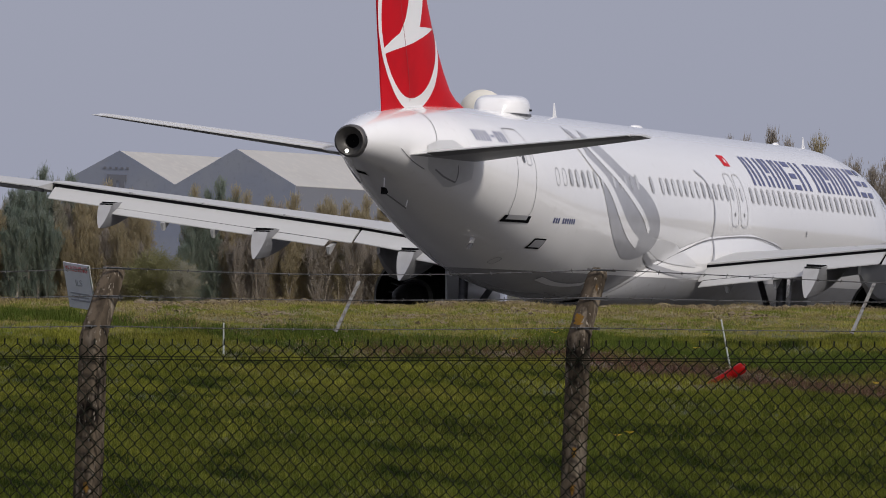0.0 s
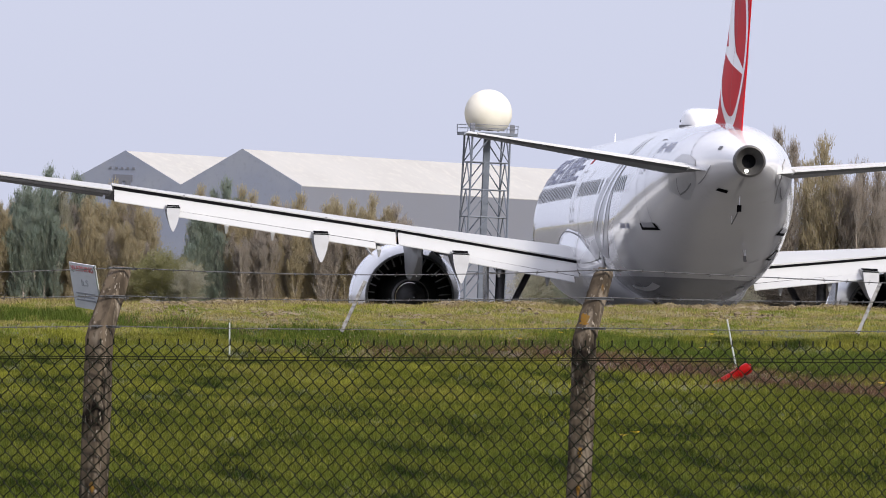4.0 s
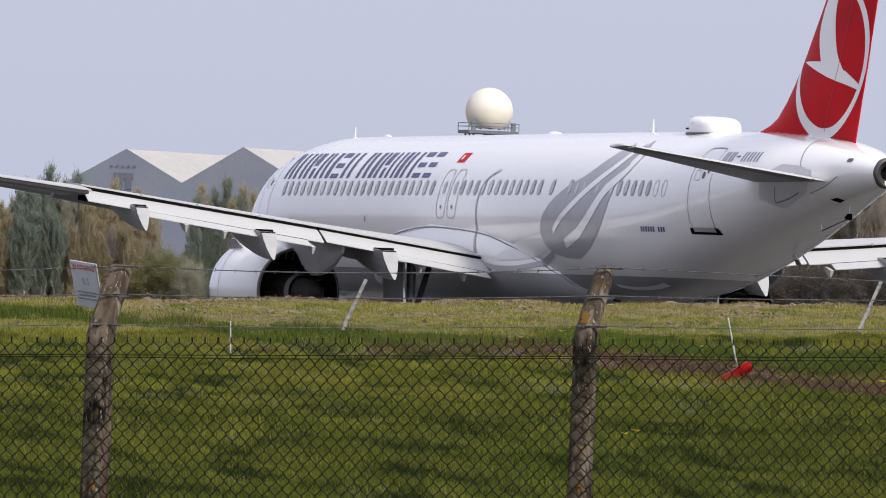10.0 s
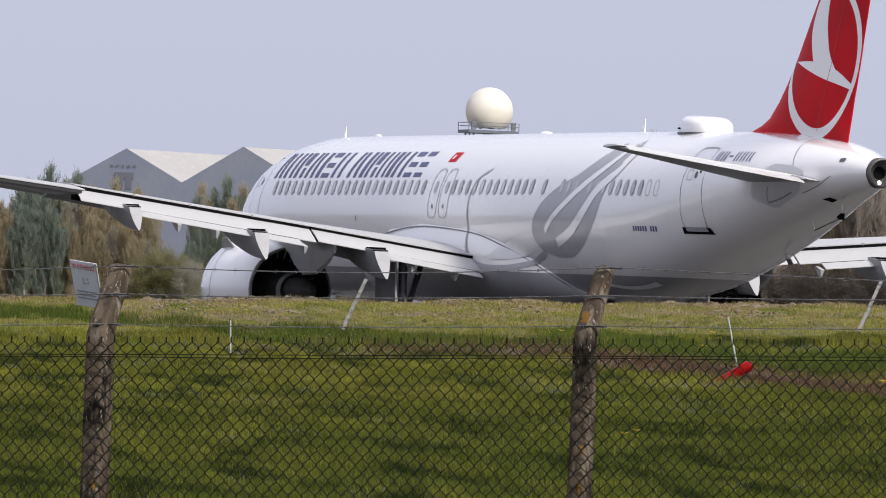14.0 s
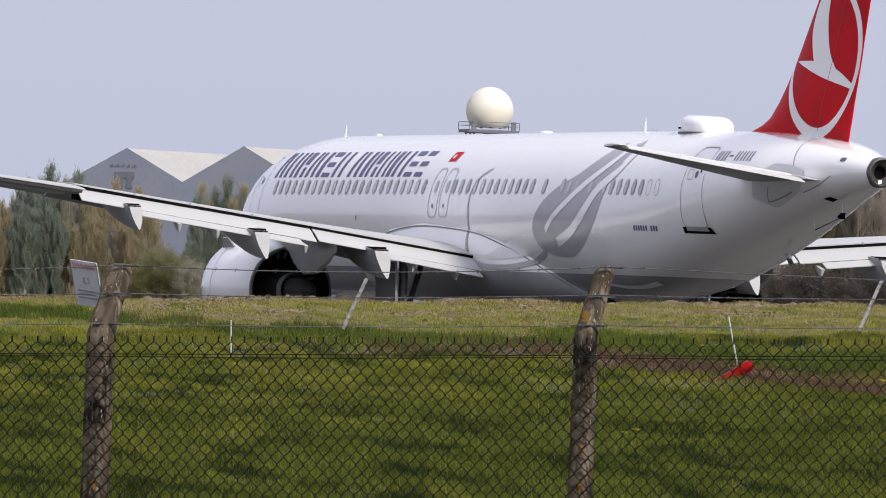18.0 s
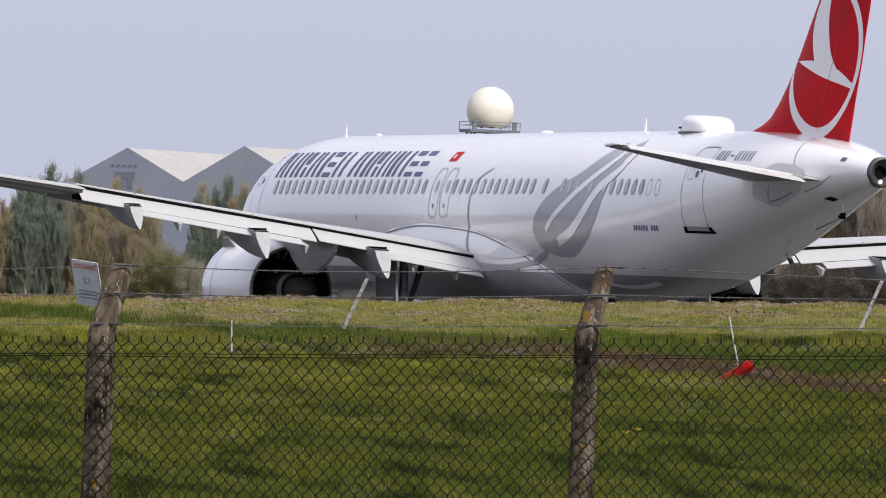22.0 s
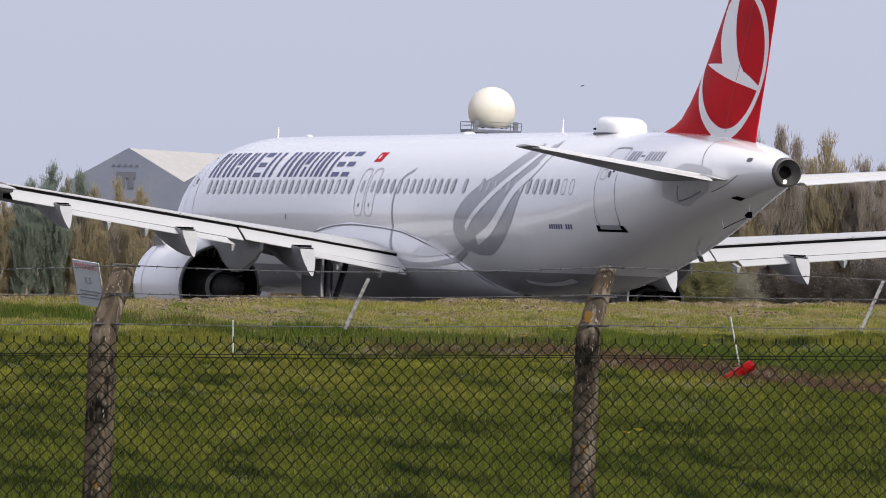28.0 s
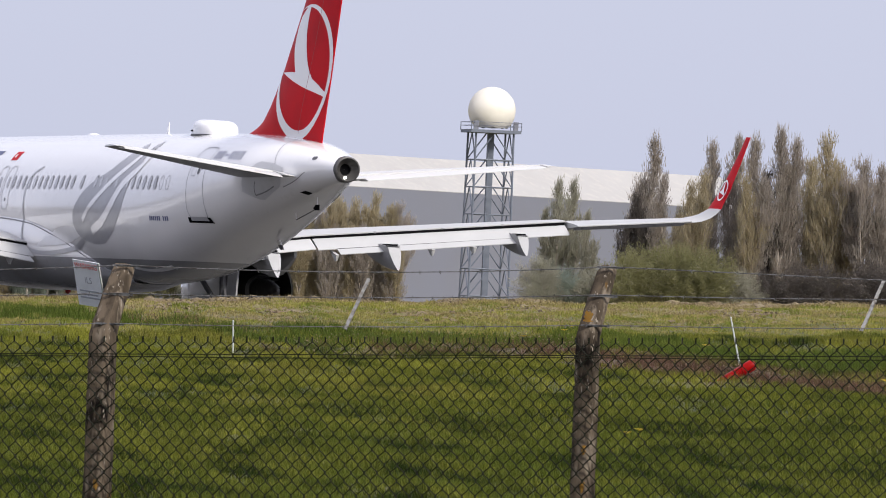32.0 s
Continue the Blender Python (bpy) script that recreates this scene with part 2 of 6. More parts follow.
M_CLOD = mat("dry_earth_clods", (0.155, 0.122, 0.082), 0.95, spots=[(3, (0.22, 0.185, 0.125), 0.5, 0.62), (14, (0.06, 0.046, 0.032), 0.52, 0.64)], spec=0.05, bump=0.6, bump_scale=60)
# long grass, its green darkened to carry the shade under the bank
M_TALL = mat("long_shade_darkened_grass", (0.050, 0.072, 0.011), 0.75, spots=[(0.8, (0.086, 0.105, 0.019), 0.5, 0.7)], vary=0.4, spec=0.08)
M_WEED = mat("brown_dead_stalks", (0.088, 0.050, 0.036), 0.85, spots=[(9, (0.20, 0.14, 0.09), 0.60, 0.72), (1.1, (0.050, 0.034, 0.024), 0.48, 0.6)], vary=0.5, spec=0.05)
M_DRY = mat("dry_grass_blades", (0.218, 0.170, 0.100), 0.8, spots=[(0.6, (0.185, 0.159, 0.060), 0.42, 0.6), (1.7, (0.153, 0.112, 0.059), 0.55, 0.68)], vary=0.4, spec=0.08)


def ground_mat():
    """Turf: green with dark patches; straw-coloured and bare on the bank and in a worn strip before it."""
    m = mat("turf", (0.042, 0.050, 0.008), 0.95, spots=[(0.35, (0.070, 0.068, 0.012), 0.47, 0.62), (1.0, (0.018, 0.026, 0.005), 0.48, 0.60)], bump=0.6, bump_scale=12)
    n, l = m.node_tree.nodes, m.node_tree.links
    b = n["Principled BSDF"]
    old = b.inputs["Base Color"].links[0].from_socket
    tc, sep, noise_tex, add = n.new("ShaderNodeTexCoord"), n.new("ShaderNodeSeparateXYZ"), n.new("ShaderNodeTexNoise"), n.new("ShaderNodeMath")
    l.new(tc.outputs["Object"], sep.inputs[0])
    l.new(tc.outputs["Object"], noise_tex.inputs["Vector"])
    noise_tex.inputs["Scale"].default_value = 0.9
    add.operation = "MULTIPLY_ADD"
    add.inputs[1].default_value = 16.0
    l.new(noise_tex.outputs[0], add.inputs[0])
    l.new(sep.outputs["Y"], add.inputs[2])
    ramp, mix = n.new("ShaderNodeMapRange"), n.new("ShaderNodeMix")
    ramp.inputs["From Min"].default_value, ramp.inputs["From Max"].default_value, ramp.inputs["To Max"].default_value = 136, 156, 0.85
    mix.data_type = "RGBA"
    mix.inputs["B"].default_value = (0.165, 0.140, 0.050, 1)
    l.new(add.outputs[0], ramp.inputs["Value"])
    l.new(ramp.outputs[0], mix.inputs["Factor"])
    l.new(old, mix.inputs["A"])
    near, soil = n.new("ShaderNodeMapRange"), n.new("ShaderNodeMix")
    dist, shift, side, gain = (n.new("ShaderNodeMath") for _ in range(4))
    east, past = n.new("ShaderNodeMath"), n.new("ShaderNodeMath")
    east.operation, east.inputs[1].default_value = "SUBTRACT", 1.0
    past.operation, past.inputs[1].default_value = "MAXIMUM", 0.0
    l.new(sep.outputs["X"], east.inputs[0])
    l.new(east.outputs[0], past.inputs[0])
    side.operation, side.inputs[1].default_value = "MULTIPLY_ADD", 5.1
    l.new(past.outputs[0], side.inputs[0])
    l.new(add.outputs[0], side.inputs[2])
    shift.operation, shift.inputs[1].default_value = "SUBTRACT", 129.0
    dist.operation = "ABSOLUTE"
    l.new(side.outputs[0], shift.inputs[0])
    l.new(shift.outputs[0], dist.inputs[0])
    l.new(dist.outputs[0], near.inputs["Value"])
    near.inputs["From Min"].default_value, near.inputs["From Max"].default_value = 5.0, 2.0
    away = n.new("ShaderNodeMapRange")
    away.inputs["From Min"].default_value, away.inputs["From Max"].default_value = -3.0, 0.5
    l.new(sep.outputs["X"], away.inputs["Value"])
    gain.operation = "MULTIPLY"
    l.new(near.outputs[0], gain.inputs[0])
    l.new(away.outputs[0], gain.inputs[1])
    soil.data_type = "RGBA"
    soil.inputs["B"].default_value = (0.085, 0.056, 0.040, 1)
    l.new(gain.outputs[0], soil.inputs["Factor"])
    l.new(mix.outputs["Result"], soil.inputs["A"])
    l.new(soil.outputs["Result"], b.inputs["Base Color"])
    return m


M_TURF = ground_mat()


# ---- helpers of this scene ----
def part(name, bm, material, parent, label="", smooth=True, recalc=True):
    """Links a bmesh as one mesh object under a thing or a part."""
    if recalc:
        bmesh.ops.recalc_face_normals(bm, faces=bm.faces)
    me = bpy.data.meshes.new(name)
    bm.to_mesh(me)
    bm.free()
    return part_of(name, me, material, parent, label, smooth)


def part_of(name, me, material, parent, label="", smooth=False):
    if not me.materials:
        me.materials.append(material)
    if smooth:
        me.shade_smooth()
        me.set_sharp_from_angle(angle=radians(38))
    ob = new(name, me)
    ob.parent = parent
    if label:
        tagged(ob, label)
    return ob


def shade_below(ob, material):
    """Gives the faces that look down a darker colour, so shade lies in it."""
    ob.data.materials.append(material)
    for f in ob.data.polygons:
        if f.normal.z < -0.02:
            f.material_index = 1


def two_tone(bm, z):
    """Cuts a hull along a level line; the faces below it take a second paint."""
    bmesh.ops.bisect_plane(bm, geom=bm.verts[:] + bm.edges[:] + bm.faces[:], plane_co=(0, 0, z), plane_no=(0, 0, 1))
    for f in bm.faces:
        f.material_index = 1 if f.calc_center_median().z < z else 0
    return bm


def thing(name, label, category, m=None, group="", kind=""):
    ob = new(name)
    ob.empty_display_size = 0.2
    if m is not None:
        ob.matrix_basis = m
    return tagged(ob, label, category, group, kind)


def loft(rings, cap=True, closed=True, bm=None):
    """Skins rings of equally many points."""
    bm = bm or bmesh.new()
    vs = [[bm.verts.new(p) for p in ring] for ring in rings]
    n = len(vs[0])
    for a, b in zip(vs, vs[1:]):
        for i in range(n if closed else n - 1):
            j = (i + 1) % n
            bm.faces.new((a[i], a[j], b[j], b[i]))
    if cap and closed:
        bm.faces.new(vs[0])
        bm.faces.new(vs[-1])
    return bm


def box(bm, x0, x1, y0, y1, z0, z1, m=None):
    ps = [Vector(p) for p in ((x0, y0, z0), (x1, y0, z0), (x1, y1, z0), (x0, y1, z0), (x0, y0, z1), (x1, y0, z1), (x1, y1, z1), (x0, y1, z1))]
    v = [bm.verts.new(m @ p if m else p) for p in ps]
    for f in ((0, 3, 2, 1), (4, 5, 6, 7), (0, 1, 5, 4), (1, 2, 6, 5), (2, 3, 7, 6), (3, 0, 4, 7)):
        bm.faces.new([v[i] for i in f])
    return bm


def tube(bm, a, b, r0, r1=None, n=8, cap=True):
    """A round bar from a to b."""
    a, b = Vector(a), Vector(b)
    r1 = r0 if r1 is None else r1
    d = (b - a).normalized()
    u = d.orthogonal().normalized()
    w = d.cross(u)
    rings = [[p + r * (math.cos(t) * u + math.sin(t) * w) for t in (2 * math.pi * i / n for i in range(n))] for p, r in ((a, r0), (b, r1))]
    return loft(rings, cap, True, bm)


def pipe(bm, pts, r, n=5):
    """One bent round wire along points."""
    rings = []
    for i, p in enumerate(pts):
        d = (Vector(pts[min(i + 1, len(pts) - 1)]) - Vector(pts[max(i - 1, 0)])).normalized()
        u = d.cross(Vector((0.1, 1, 0.05))).normalized()
        w = d.cross(u)
        rings.append([Vector(p) + r * (math.cos(t) * u + math.sin(t) * w) for t in (2 * math.pi * k / n for k in range(n))])
    return loft(rings, False, True, bm)


def turned(profile, axis_y, axis_z, n=40, cap=False, bm=None):
    """A body of revolution about a line along x; profile rows are (x, radius)."""
    return loft([[(x, axis_y + r * math.cos(t), axis_z + r * math.sin(t)) for t in (2 * math.pi * i / n for i in range(n))] for x, r in profile], cap, True, bm)


def smooth_table(rows, step=0.1, width=6):
    """Columns of a station table, evenly resampled and rounded off."""
    rows = np.array(rows, float)
    xs = np.arange(rows[0, 0], rows[-1, 0] + 1e-6, step)
    out = [xs]
    k = np.hanning(2 * width + 3)[1:-1]
    k /= k.sum()
    for c in range(1, rows.shape[1]):
        v = np.interp(xs, rows[:, 0], rows[:, c])
        pad = np.concatenate([2 * v[0] - v[width:0:-1], v, 2 * v[-1] - v[-2:-width - 2:-1]])
        out.append(np.convolve(pad, k, "valid"))
    return out


# ---- the airliner: distances aft are counted from the tail end, so the nose lies near -44 ----
TAIL = -22.5
BELLY_Z = 2.42


def along(a):
    """The aircraft's own x of a station counted from the tail end."""
    return TAIL - a


# station, top, bottom, half width
FUSELAGE = [(-43.8, 3.40, 3.36, 0.02), (-43.5, 3.84, 2.98, 0.42), (-43.1, 4.15, 2.70, 0.72), (-42.5, 4.52, 2.42, 1.06), (-41.5, 5.08, 2.12, 1.42), (-40.5, 5.44, 1.94, 1.66),
            (-39.0, 5.72, 1.82, 1.86), (-37.5, 5.87, 1.77, 1.95), (-36.5, 5.91, 1.76, 1.975), (-26.0, 5.91, 1.76, 1.975), (-17.0, 5.91, 1.76, 1.975), (-14.5, 5.91, 1.78, 1.97),
            (-12.5, 5.91, 1.93, 1.95), (-10.5, 5.91, 2.24, 1.90), (-8.5, 5.90, 2.69, 1.80), (-6.5, 5.88, 3.19, 1.62), (-4.5, 5.83, 3.71, 1.36), (-2.5, 5.70, 4.20, 0.98),
            (-1.2, 5.53, 4.45, 0.70), (-0.4, 5.36, 4.58, 0.47), (0.0, 5.27, 4.63, 0.36)]
F_A, F_TOP, F_BOT, F_W = smooth_table(FUSELAGE)


def droop(a):
    """Bends the forward body down to fit the camera's view of a nose-down stance."""
    return 0.0046 * np.maximum(0.0, -16.0 - a)


F_TOP, F_BOT = F_TOP - droop(F_A), F_BOT - droop(F_A)


def section(a):
    t, b, w = (float(np.interp(a, F_A, c)) for c in (F_TOP, F_BOT, F_W))
    return (t + b) / 2, max((t - b) / 2, 0.01), max(w, 0.01)


def breadth(a, s):
    """Width of the section at a relative height; the rear body is fuller below its middle."""
    p = 2.0 + (0.45 * min(1.0, max(0.0, (a + 17.0) / 6.0)) * min(1.0, max(0.0, -a / 2.0)) if s < 0 else 0.0)
    return (1 - abs(s) ** p) ** (1 / p)


def skin(a, z, side, lift=0.006):
    """The point of the fuselage skin at a station and height, lifted off a little."""
    zc, h, w = section(a)
    s = max(-0.999, min(0.999, (z - float(droop(a)) - zc) / h))
    c = breadth(a, s)
    nrm = Vector((0, c / w, s / h)).normalized()
    return Vector((along(a), side * (w * c + lift * nrm.y), zc + h * s + lift * nrm.z))


def keel(a, y, side, lift=0.006):
    """The point of the underside at a station and a distance to the side of the keel line."""
    zc, h, w = section(a)
    p = 2.0 + 0.45 * min(1.0, max(0.0, (a + 17.0) / 6.0)) * min(1.0, max(0.0, -a / 2.0))
    return Vector((along(a), side * y, zc - h * (1 - min(0.999, abs(y) / w) ** p) ** (1 / p) - lift))


# belly fairing: station, upper edge, bulge, underside
FAIRING = [(-31.0, 2.6, 0.02, 1.74), (-29.5, 3.1, 0.12, 1.62), (-28.0, 3.38, 0.20, 1.55), (-25.5, 3.55, 0.26, 1.5), (-22.0, 3.42, 0.26, 1.5), (-20.3, 3.2, 0.24, 1.5),
            (-19.2, 3.0, 0.20, 1.51), (-18.2, 2.76, 0.14, 1.55), (-17.3, 2.43, 0.08, 1.63), (-16.4, 2.02, 0.04, 1.72), (-15.9, 1.86, 0.02, 1.76)]


def fairing_point(top, bulge, zb, yt, u):
    """Half section of the belly fairing, u from its upper edge (0) to the keel (1)."""
    f = u * math.pi / 2
    y = (yt + bulge * math.sin(min(2 * f, math.pi / 2) if f < math.pi / 4 else math.pi / 2)) * max(0.0, math.cos(f)) ** 0.55
    return y, top - (top - zb) * math.sin(f) ** 1.05


def hull(a, z, side, lift=0.006):
    """The outer skin: the fuselage, or the belly fairing where it covers it."""
    p = skin(a, z, side, lift)
    if not -31.0 < a < -15.9:
        return p
    top, bulge, zb = (float(np.interp(a, [r[0] for r in FAIRING], [r[k] for r in FAIRING])) for k in (1, 2, 3))
    if z >= top:
        return p
    pts = [fairing_point(top, bulge, zb, skin(a, top, 1, 0.01).y, i / 24) for i in range(25)]
    y = float(np.interp(-z, [-q[1] for q in pts], [q[0] for q in pts]))
    return Vector((p.x, side * max(abs(p.y), y + lift + 0.012), p.z))


def ring_at(a, n=56, grow=0.0):
    zc, h, w = section(a)
    return [(along(a), math.copysign((w + grow) * breadth(a, math.sin(t)), math.cos(t)) if abs(math.cos(t)) > 1e-6 else 0.0, zc + (h + grow) * math.sin(t)) for t in (2 * math.pi * i / n for i in range(n))]


def patch(lower, upper, side, n=14, m=6, lift=0.006, on=skin):
    """A painted shape between two curves of (station, height), laid on a skin."""
    bm = bmesh.new()

    def at(curve, t):
        u = t * (len(curve) - 1)
        i = min(int(u), len(curve) - 2)
        f = u - i
        return [curve[i][k] * (1 - f) + curve[i + 1][k] * f for k in (0, 1)]
    grid = []
    for i in range(n + 1):
        lo, up = at(lower, i / n), at(upper, i / n)
        grid.append([bm.verts.new(on(lo[0] + (up[0] - lo[0]) * j / m, lo[1] + (up[1] - lo[1]) * j / m, side, lift)) for j in range(m + 1)])
    for i in range(n):
        for j in range(m):
            bm.faces.new((grid[i][j], grid[i + 1][j], grid[i + 1][j + 1], grid[i][j + 1]))
    bmesh.ops.remove_doubles(bm, verts=bm.verts, dist=1e-5)
    return bm


def curve_points(ctrl, n=24):
    """A smooth curve through control points."""
    c = [ctrl[0]] + list(ctrl) + [ctrl[-1]]
    out = []
    segs = len(ctrl) - 1
    for k in range(n + 1):
        u = k / n * segs
        i = min(int(u), segs - 1)
        t = u - i
        p0, p1, p2, p3 = c[i], c[i + 1], c[i + 2], c[i + 3]
        out.append(tuple(0.5 * (2 * p1[d] + (p2[d] - p0[d]) * t + (2 * p0[d] - 5 * p1[d] + 4 * p2[d] - p3[d]) * t * t + (3 * p1[d] - p0[d] - 3 * p2[d] + p3[d]) * t ** 3) for d in (0, 1)))
    return out


def ribbon(ctrl, width, side, n=24, lift=0.006, on=skin, m=2, taper=None):
    """A painted line of a given width along a smooth curve."""
    pts = curve_points(ctrl, n)
    lo, up = [], []
    for i, p in enumerate(pts):
        q, r = pts[max(i - 1, 0)], pts[min(i + 1, len(pts) - 1)]
        d = Vector((r[0] - q[0], r[1] - q[1])).normalized()
        k = width / 2 * (taper(i / n) if taper else 1)
        lo.append((p[0] + d.y * k, p[1] - d.x * k))
        up.append((p[0] - d.y * k, p[1] + d.x * k))
    return patch(lo, up, side, n, m, lift, on)


def loop_line(ctrl, width, side, n=40, lift=0.006, on=skin):
    return ribbon(list(ctrl) + [ctrl[0]], width, side, n, lift, on)


def oval(a, z, ra, rz, n=16, power=2.6):
    out = []
    for i in range(n):
        t = 2 * math.pi * i / n
        c, s = math.cos(t), math.sin(t)
        out.append((a + ra * math.copysign(abs(c) ** (2 / power), c), z + rz * math.copysign(abs(s) ** (2 / power), s)))
    return out


def plate(outline, side, lift=0.008, on=skin):
    """A small flat panel on the skin."""
    bm = bmesh.new()
    bm.faces.new([bm.verts.new(on(a, z, side, lift)) for a, z in outline])
    return bm


def build_airliner():
    plane = thing("airliner", "white twin-engined passenger jet with red tail taxiing on asphalt", "airplane")
    # fuselage
    stations = sorted(set([round(float(a), 2) for a in np.concatenate([np.linspace(-43.75, -38, 26), np.linspace(-38, -17, 30), np.linspace(-17, 0, 50)])]))
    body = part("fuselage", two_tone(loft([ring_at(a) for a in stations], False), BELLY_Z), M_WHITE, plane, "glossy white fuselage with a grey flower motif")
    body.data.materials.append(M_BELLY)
    # tail pipe
    bm = turned([(along(-0.25), 0.345), (along(0.0), 0.352), (along(0.13), 0.335), (along(0.15), 0.30), (along(0.10), 0.275), (along(-0.02), 0.20), (along(-0.06), 0.155), (along(-0.35), 0.15)], 0, 4.95, 32)
    pipe_end = part("exhaust_pipe", bm, M_METAL, plane, "sooty bare-metal exhaust ring")
    part("exhaust_duct", turned([(along(-0.16), 0.16), (along(-0.17), 0.01)], 0, 4.95, 24), M_DARK, pipe_end)
    bm = bmesh.new()
    bmesh.ops.create_uvsphere(bm, u_segments=12, v_segments=8, radius=0.042, matrix=Matrix.Translation((along(0.11), 0.06, 4.735)))
    part("tail_light", bm, M_LAMP, pipe_end, "lit white tail light")
    # belly fairing
    rings = []
    for a, top, bulge, zb in FAIRING:
        yt = skin(a, top, 1, 0.01).y
        pts = []
        for i in range(-12, 13):
            u = 1 - abs(i) / 12
            y, z = fairing_point(top, bulge, zb, yt, u)
            pts.append((along(a), math.copysign(y, i) if i else 0.0, z))
        rings.append(pts)
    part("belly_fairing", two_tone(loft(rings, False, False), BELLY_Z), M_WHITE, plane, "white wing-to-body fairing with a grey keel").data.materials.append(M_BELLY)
    for side in (1, -1):
        build_wing(plane, side)
        build_tailplane(plane, side)
        build_engine(plane, side)
    build_fin(plane)
    build_livery(plane)
    build_gear(plane)
    return plane


def aerofoil(a_le, a_te, y, z_le, z_te, thick, n=14, blunt=0.012):
    """A closed wing section in a plane of constant y."""
    up, lo = [], []
    for i in range(n + 1):
        f = (1 - math.cos(math.pi * i / n)) / 2
        t = 5 * thick * (0.2969 * math.sqrt(f) - 0.126 * f - 0.3516 * f ** 2 + 0.2843 * f ** 3 - 0.1015 * f ** 4)
        c = a_te - a_le
        cam = 0.014 * 4 * f * (1 - f)
        base = z_le + (z_te - z_le) * f
        up.append((along(a_le + c * f), y, base + c * (cam + t) + blunt * f))
        lo.append((along(a_le + c * f), y, base + c * (cam - t) - blunt * f))
    return up + lo[:0:-1]


def panel(y0, y1, le0, te0, le1, te1, zle0, zte0, zle1, zte1, th0, th1, side, n=6):
    """A flap-like panel between two spanwise stations."""
    rings = []
    for k in range(n + 1):
        f = k / n
        m = lambda p, q: p + (q - p) * f
        rings.append(aerofoil(m(le0, le1), m(te0, te1), side * m(y0, y1), m(zle0, zle1), m(zte0, zte1), m(th0, th1), 8, 0.01))
    return loft(rings)


W_Y = [0.0, 1.9, 6.3, 13.1, 16.9]
W_LE = [-28.3, -27.2, -24.75, -21.05, -18.95]
W_TE = [-21.7, -21.55, -21.45, -19.15, -17.9]
W_ZT = [2.45, 2.66, 3.22, 3.93, 4.27]


def wing_row(y):
    return [float(np.interp(y, W_Y, c)) for c in (W_LE, W_TE, W_ZT)]


def build_wing(plane, side):
    rings = []
    for y in np.concatenate([np.linspace(0.6, 6.3, 8), np.linspace(6.3, 13.1, 9)[1:]]):
        le, te, zt = wing_row(y)
        rings.append(aerofoil(le, te, side * y, zt + 0.02 * (te - le), zt + 0.11, float(np.interp(y, [0, 6.3, 17], [0.11, 0.078, 0.072])), 16, 0.012))
    wing = part("wing", loft(rings), M_WINGW, plane, "long white swept wing with flaps part lowered")
    # outboard of the flaps the aileron closes the section
    rings = []
    for y in np.linspace(13.12, 16.2, 6):
        le, te, zt = wing_row(y)
        te += float(np.interp(y, [13.1, 16.9], [0.95, 0.75]))
        rings.append(aerofoil(le, te, side * y, zt - 0.05, zt - 0.02, 0.085, 16, 0.010))
    tip = part("outer_wing", loft(rings), M_WINGW, wing)
    shade_below(wing, M_WINGG)
    shade_below(tip, M_WINGG)
    (_, te0, z0), (_, te1, z1) = wing_row(13.2), wing_row(16.0)
    # dark strip added for the shade under the outer wing's trailing edge
    bm = loft([[(along(te + d), side * y, z + dz) for d, dz in ((0.30, -0.01), (c + 0.01, -0.05), (c - 0.02, -0.11), (0.30, -0.14))] for y, te, z, c in ((13.2, te0, z0, 0.93), (16.0, te1, z1 - 0.0, 0.78))])
    part("aileron_shade_strip", bm, M_STRUT, wing, "dark strip for the shade under the aileron", False)
    # dark slot, spoilers, flaps and tabs
    for y0, y1 in ((2.0, 6.27), (6.33, 13.05)):
        (le0, te0, z0), (le1, te1, z1) = wing_row(y0), wing_row(y1)
        bm = loft([[(along(te + d), side * y, z + dz) for d, dz in ((-0.35, 0.06), (0.015, 0.094), (0.015, -0.24), (-0.35, -0.24))] for y, te, z in ((y0, te0, z0), (y1, te1, z1))])
        part("flap_slot", bm, M_DARK, wing, "black gap above the flap", False)
    for y0, y1, c0, c1 in ((2.0, 6.27, 0.95, 0.85), (6.33, 13.05, 0.85, 0.66)):
        (_, te0, z0), (_, te1, z1) = wing_row(y0), wing_row(y1)
        flap = panel(y0, y1, te0 - 0.12, te0 + c0 * 0.72, te1 - 0.12, te1 + c1 * 0.72, z0 + 0.060, z0 - 0.29, z1 + 0.062, z1 - 0.26, 0.06, 0.06, side)
        flap = part("flap", flap, M_WINGW, wing, "white flap, part lowered")
        # the tab carries on the flap's line over part of its span
        ya, yb = y0 + 0.12 if y0 < 5 else y0 + 0.5, y1 - (1.5 if y0 < 5 else 1.35)
        q = [((yy - y0) / (y1 - y0)) for yy in (ya, yb)]
        (ta, za, ca), (tb, zb, cb) = [(te0 + (te1 - te0) * u, z0 + (z1 - z0) * u, c0 + (c1 - c0) * u) for u in q]
        tab = panel(ya, yb, ta + ca * 0.45, ta + ca * 1.15, tb + cb * 0.45, tb + cb * 1.15, za - 0.225, za - 0.44, zb - 0.205, zb - 0.40, 0.035, 0.035, side)
        part("flap_tab", tab, M_WINGW, wing)
        bm = loft([[(along(te + d), side * y, z + dz) for d, dz in ((c * 0.70, -0.275), (c * 0.728, -0.277), (c * 0.728, -0.318), (c * 0.70, -0.318))] for y, te, z, c in ((ya, ta, za, ca), (yb, tb, zb + 0.015, cb))])
        part("tab_slot", bm, M_DARK, wing, "", False)
    # spoiler joints on the upper skin
    for y in (8.0, 9.8, 11.4):
        le, te, zt = wing_row(y)
        bm = bmesh.new()
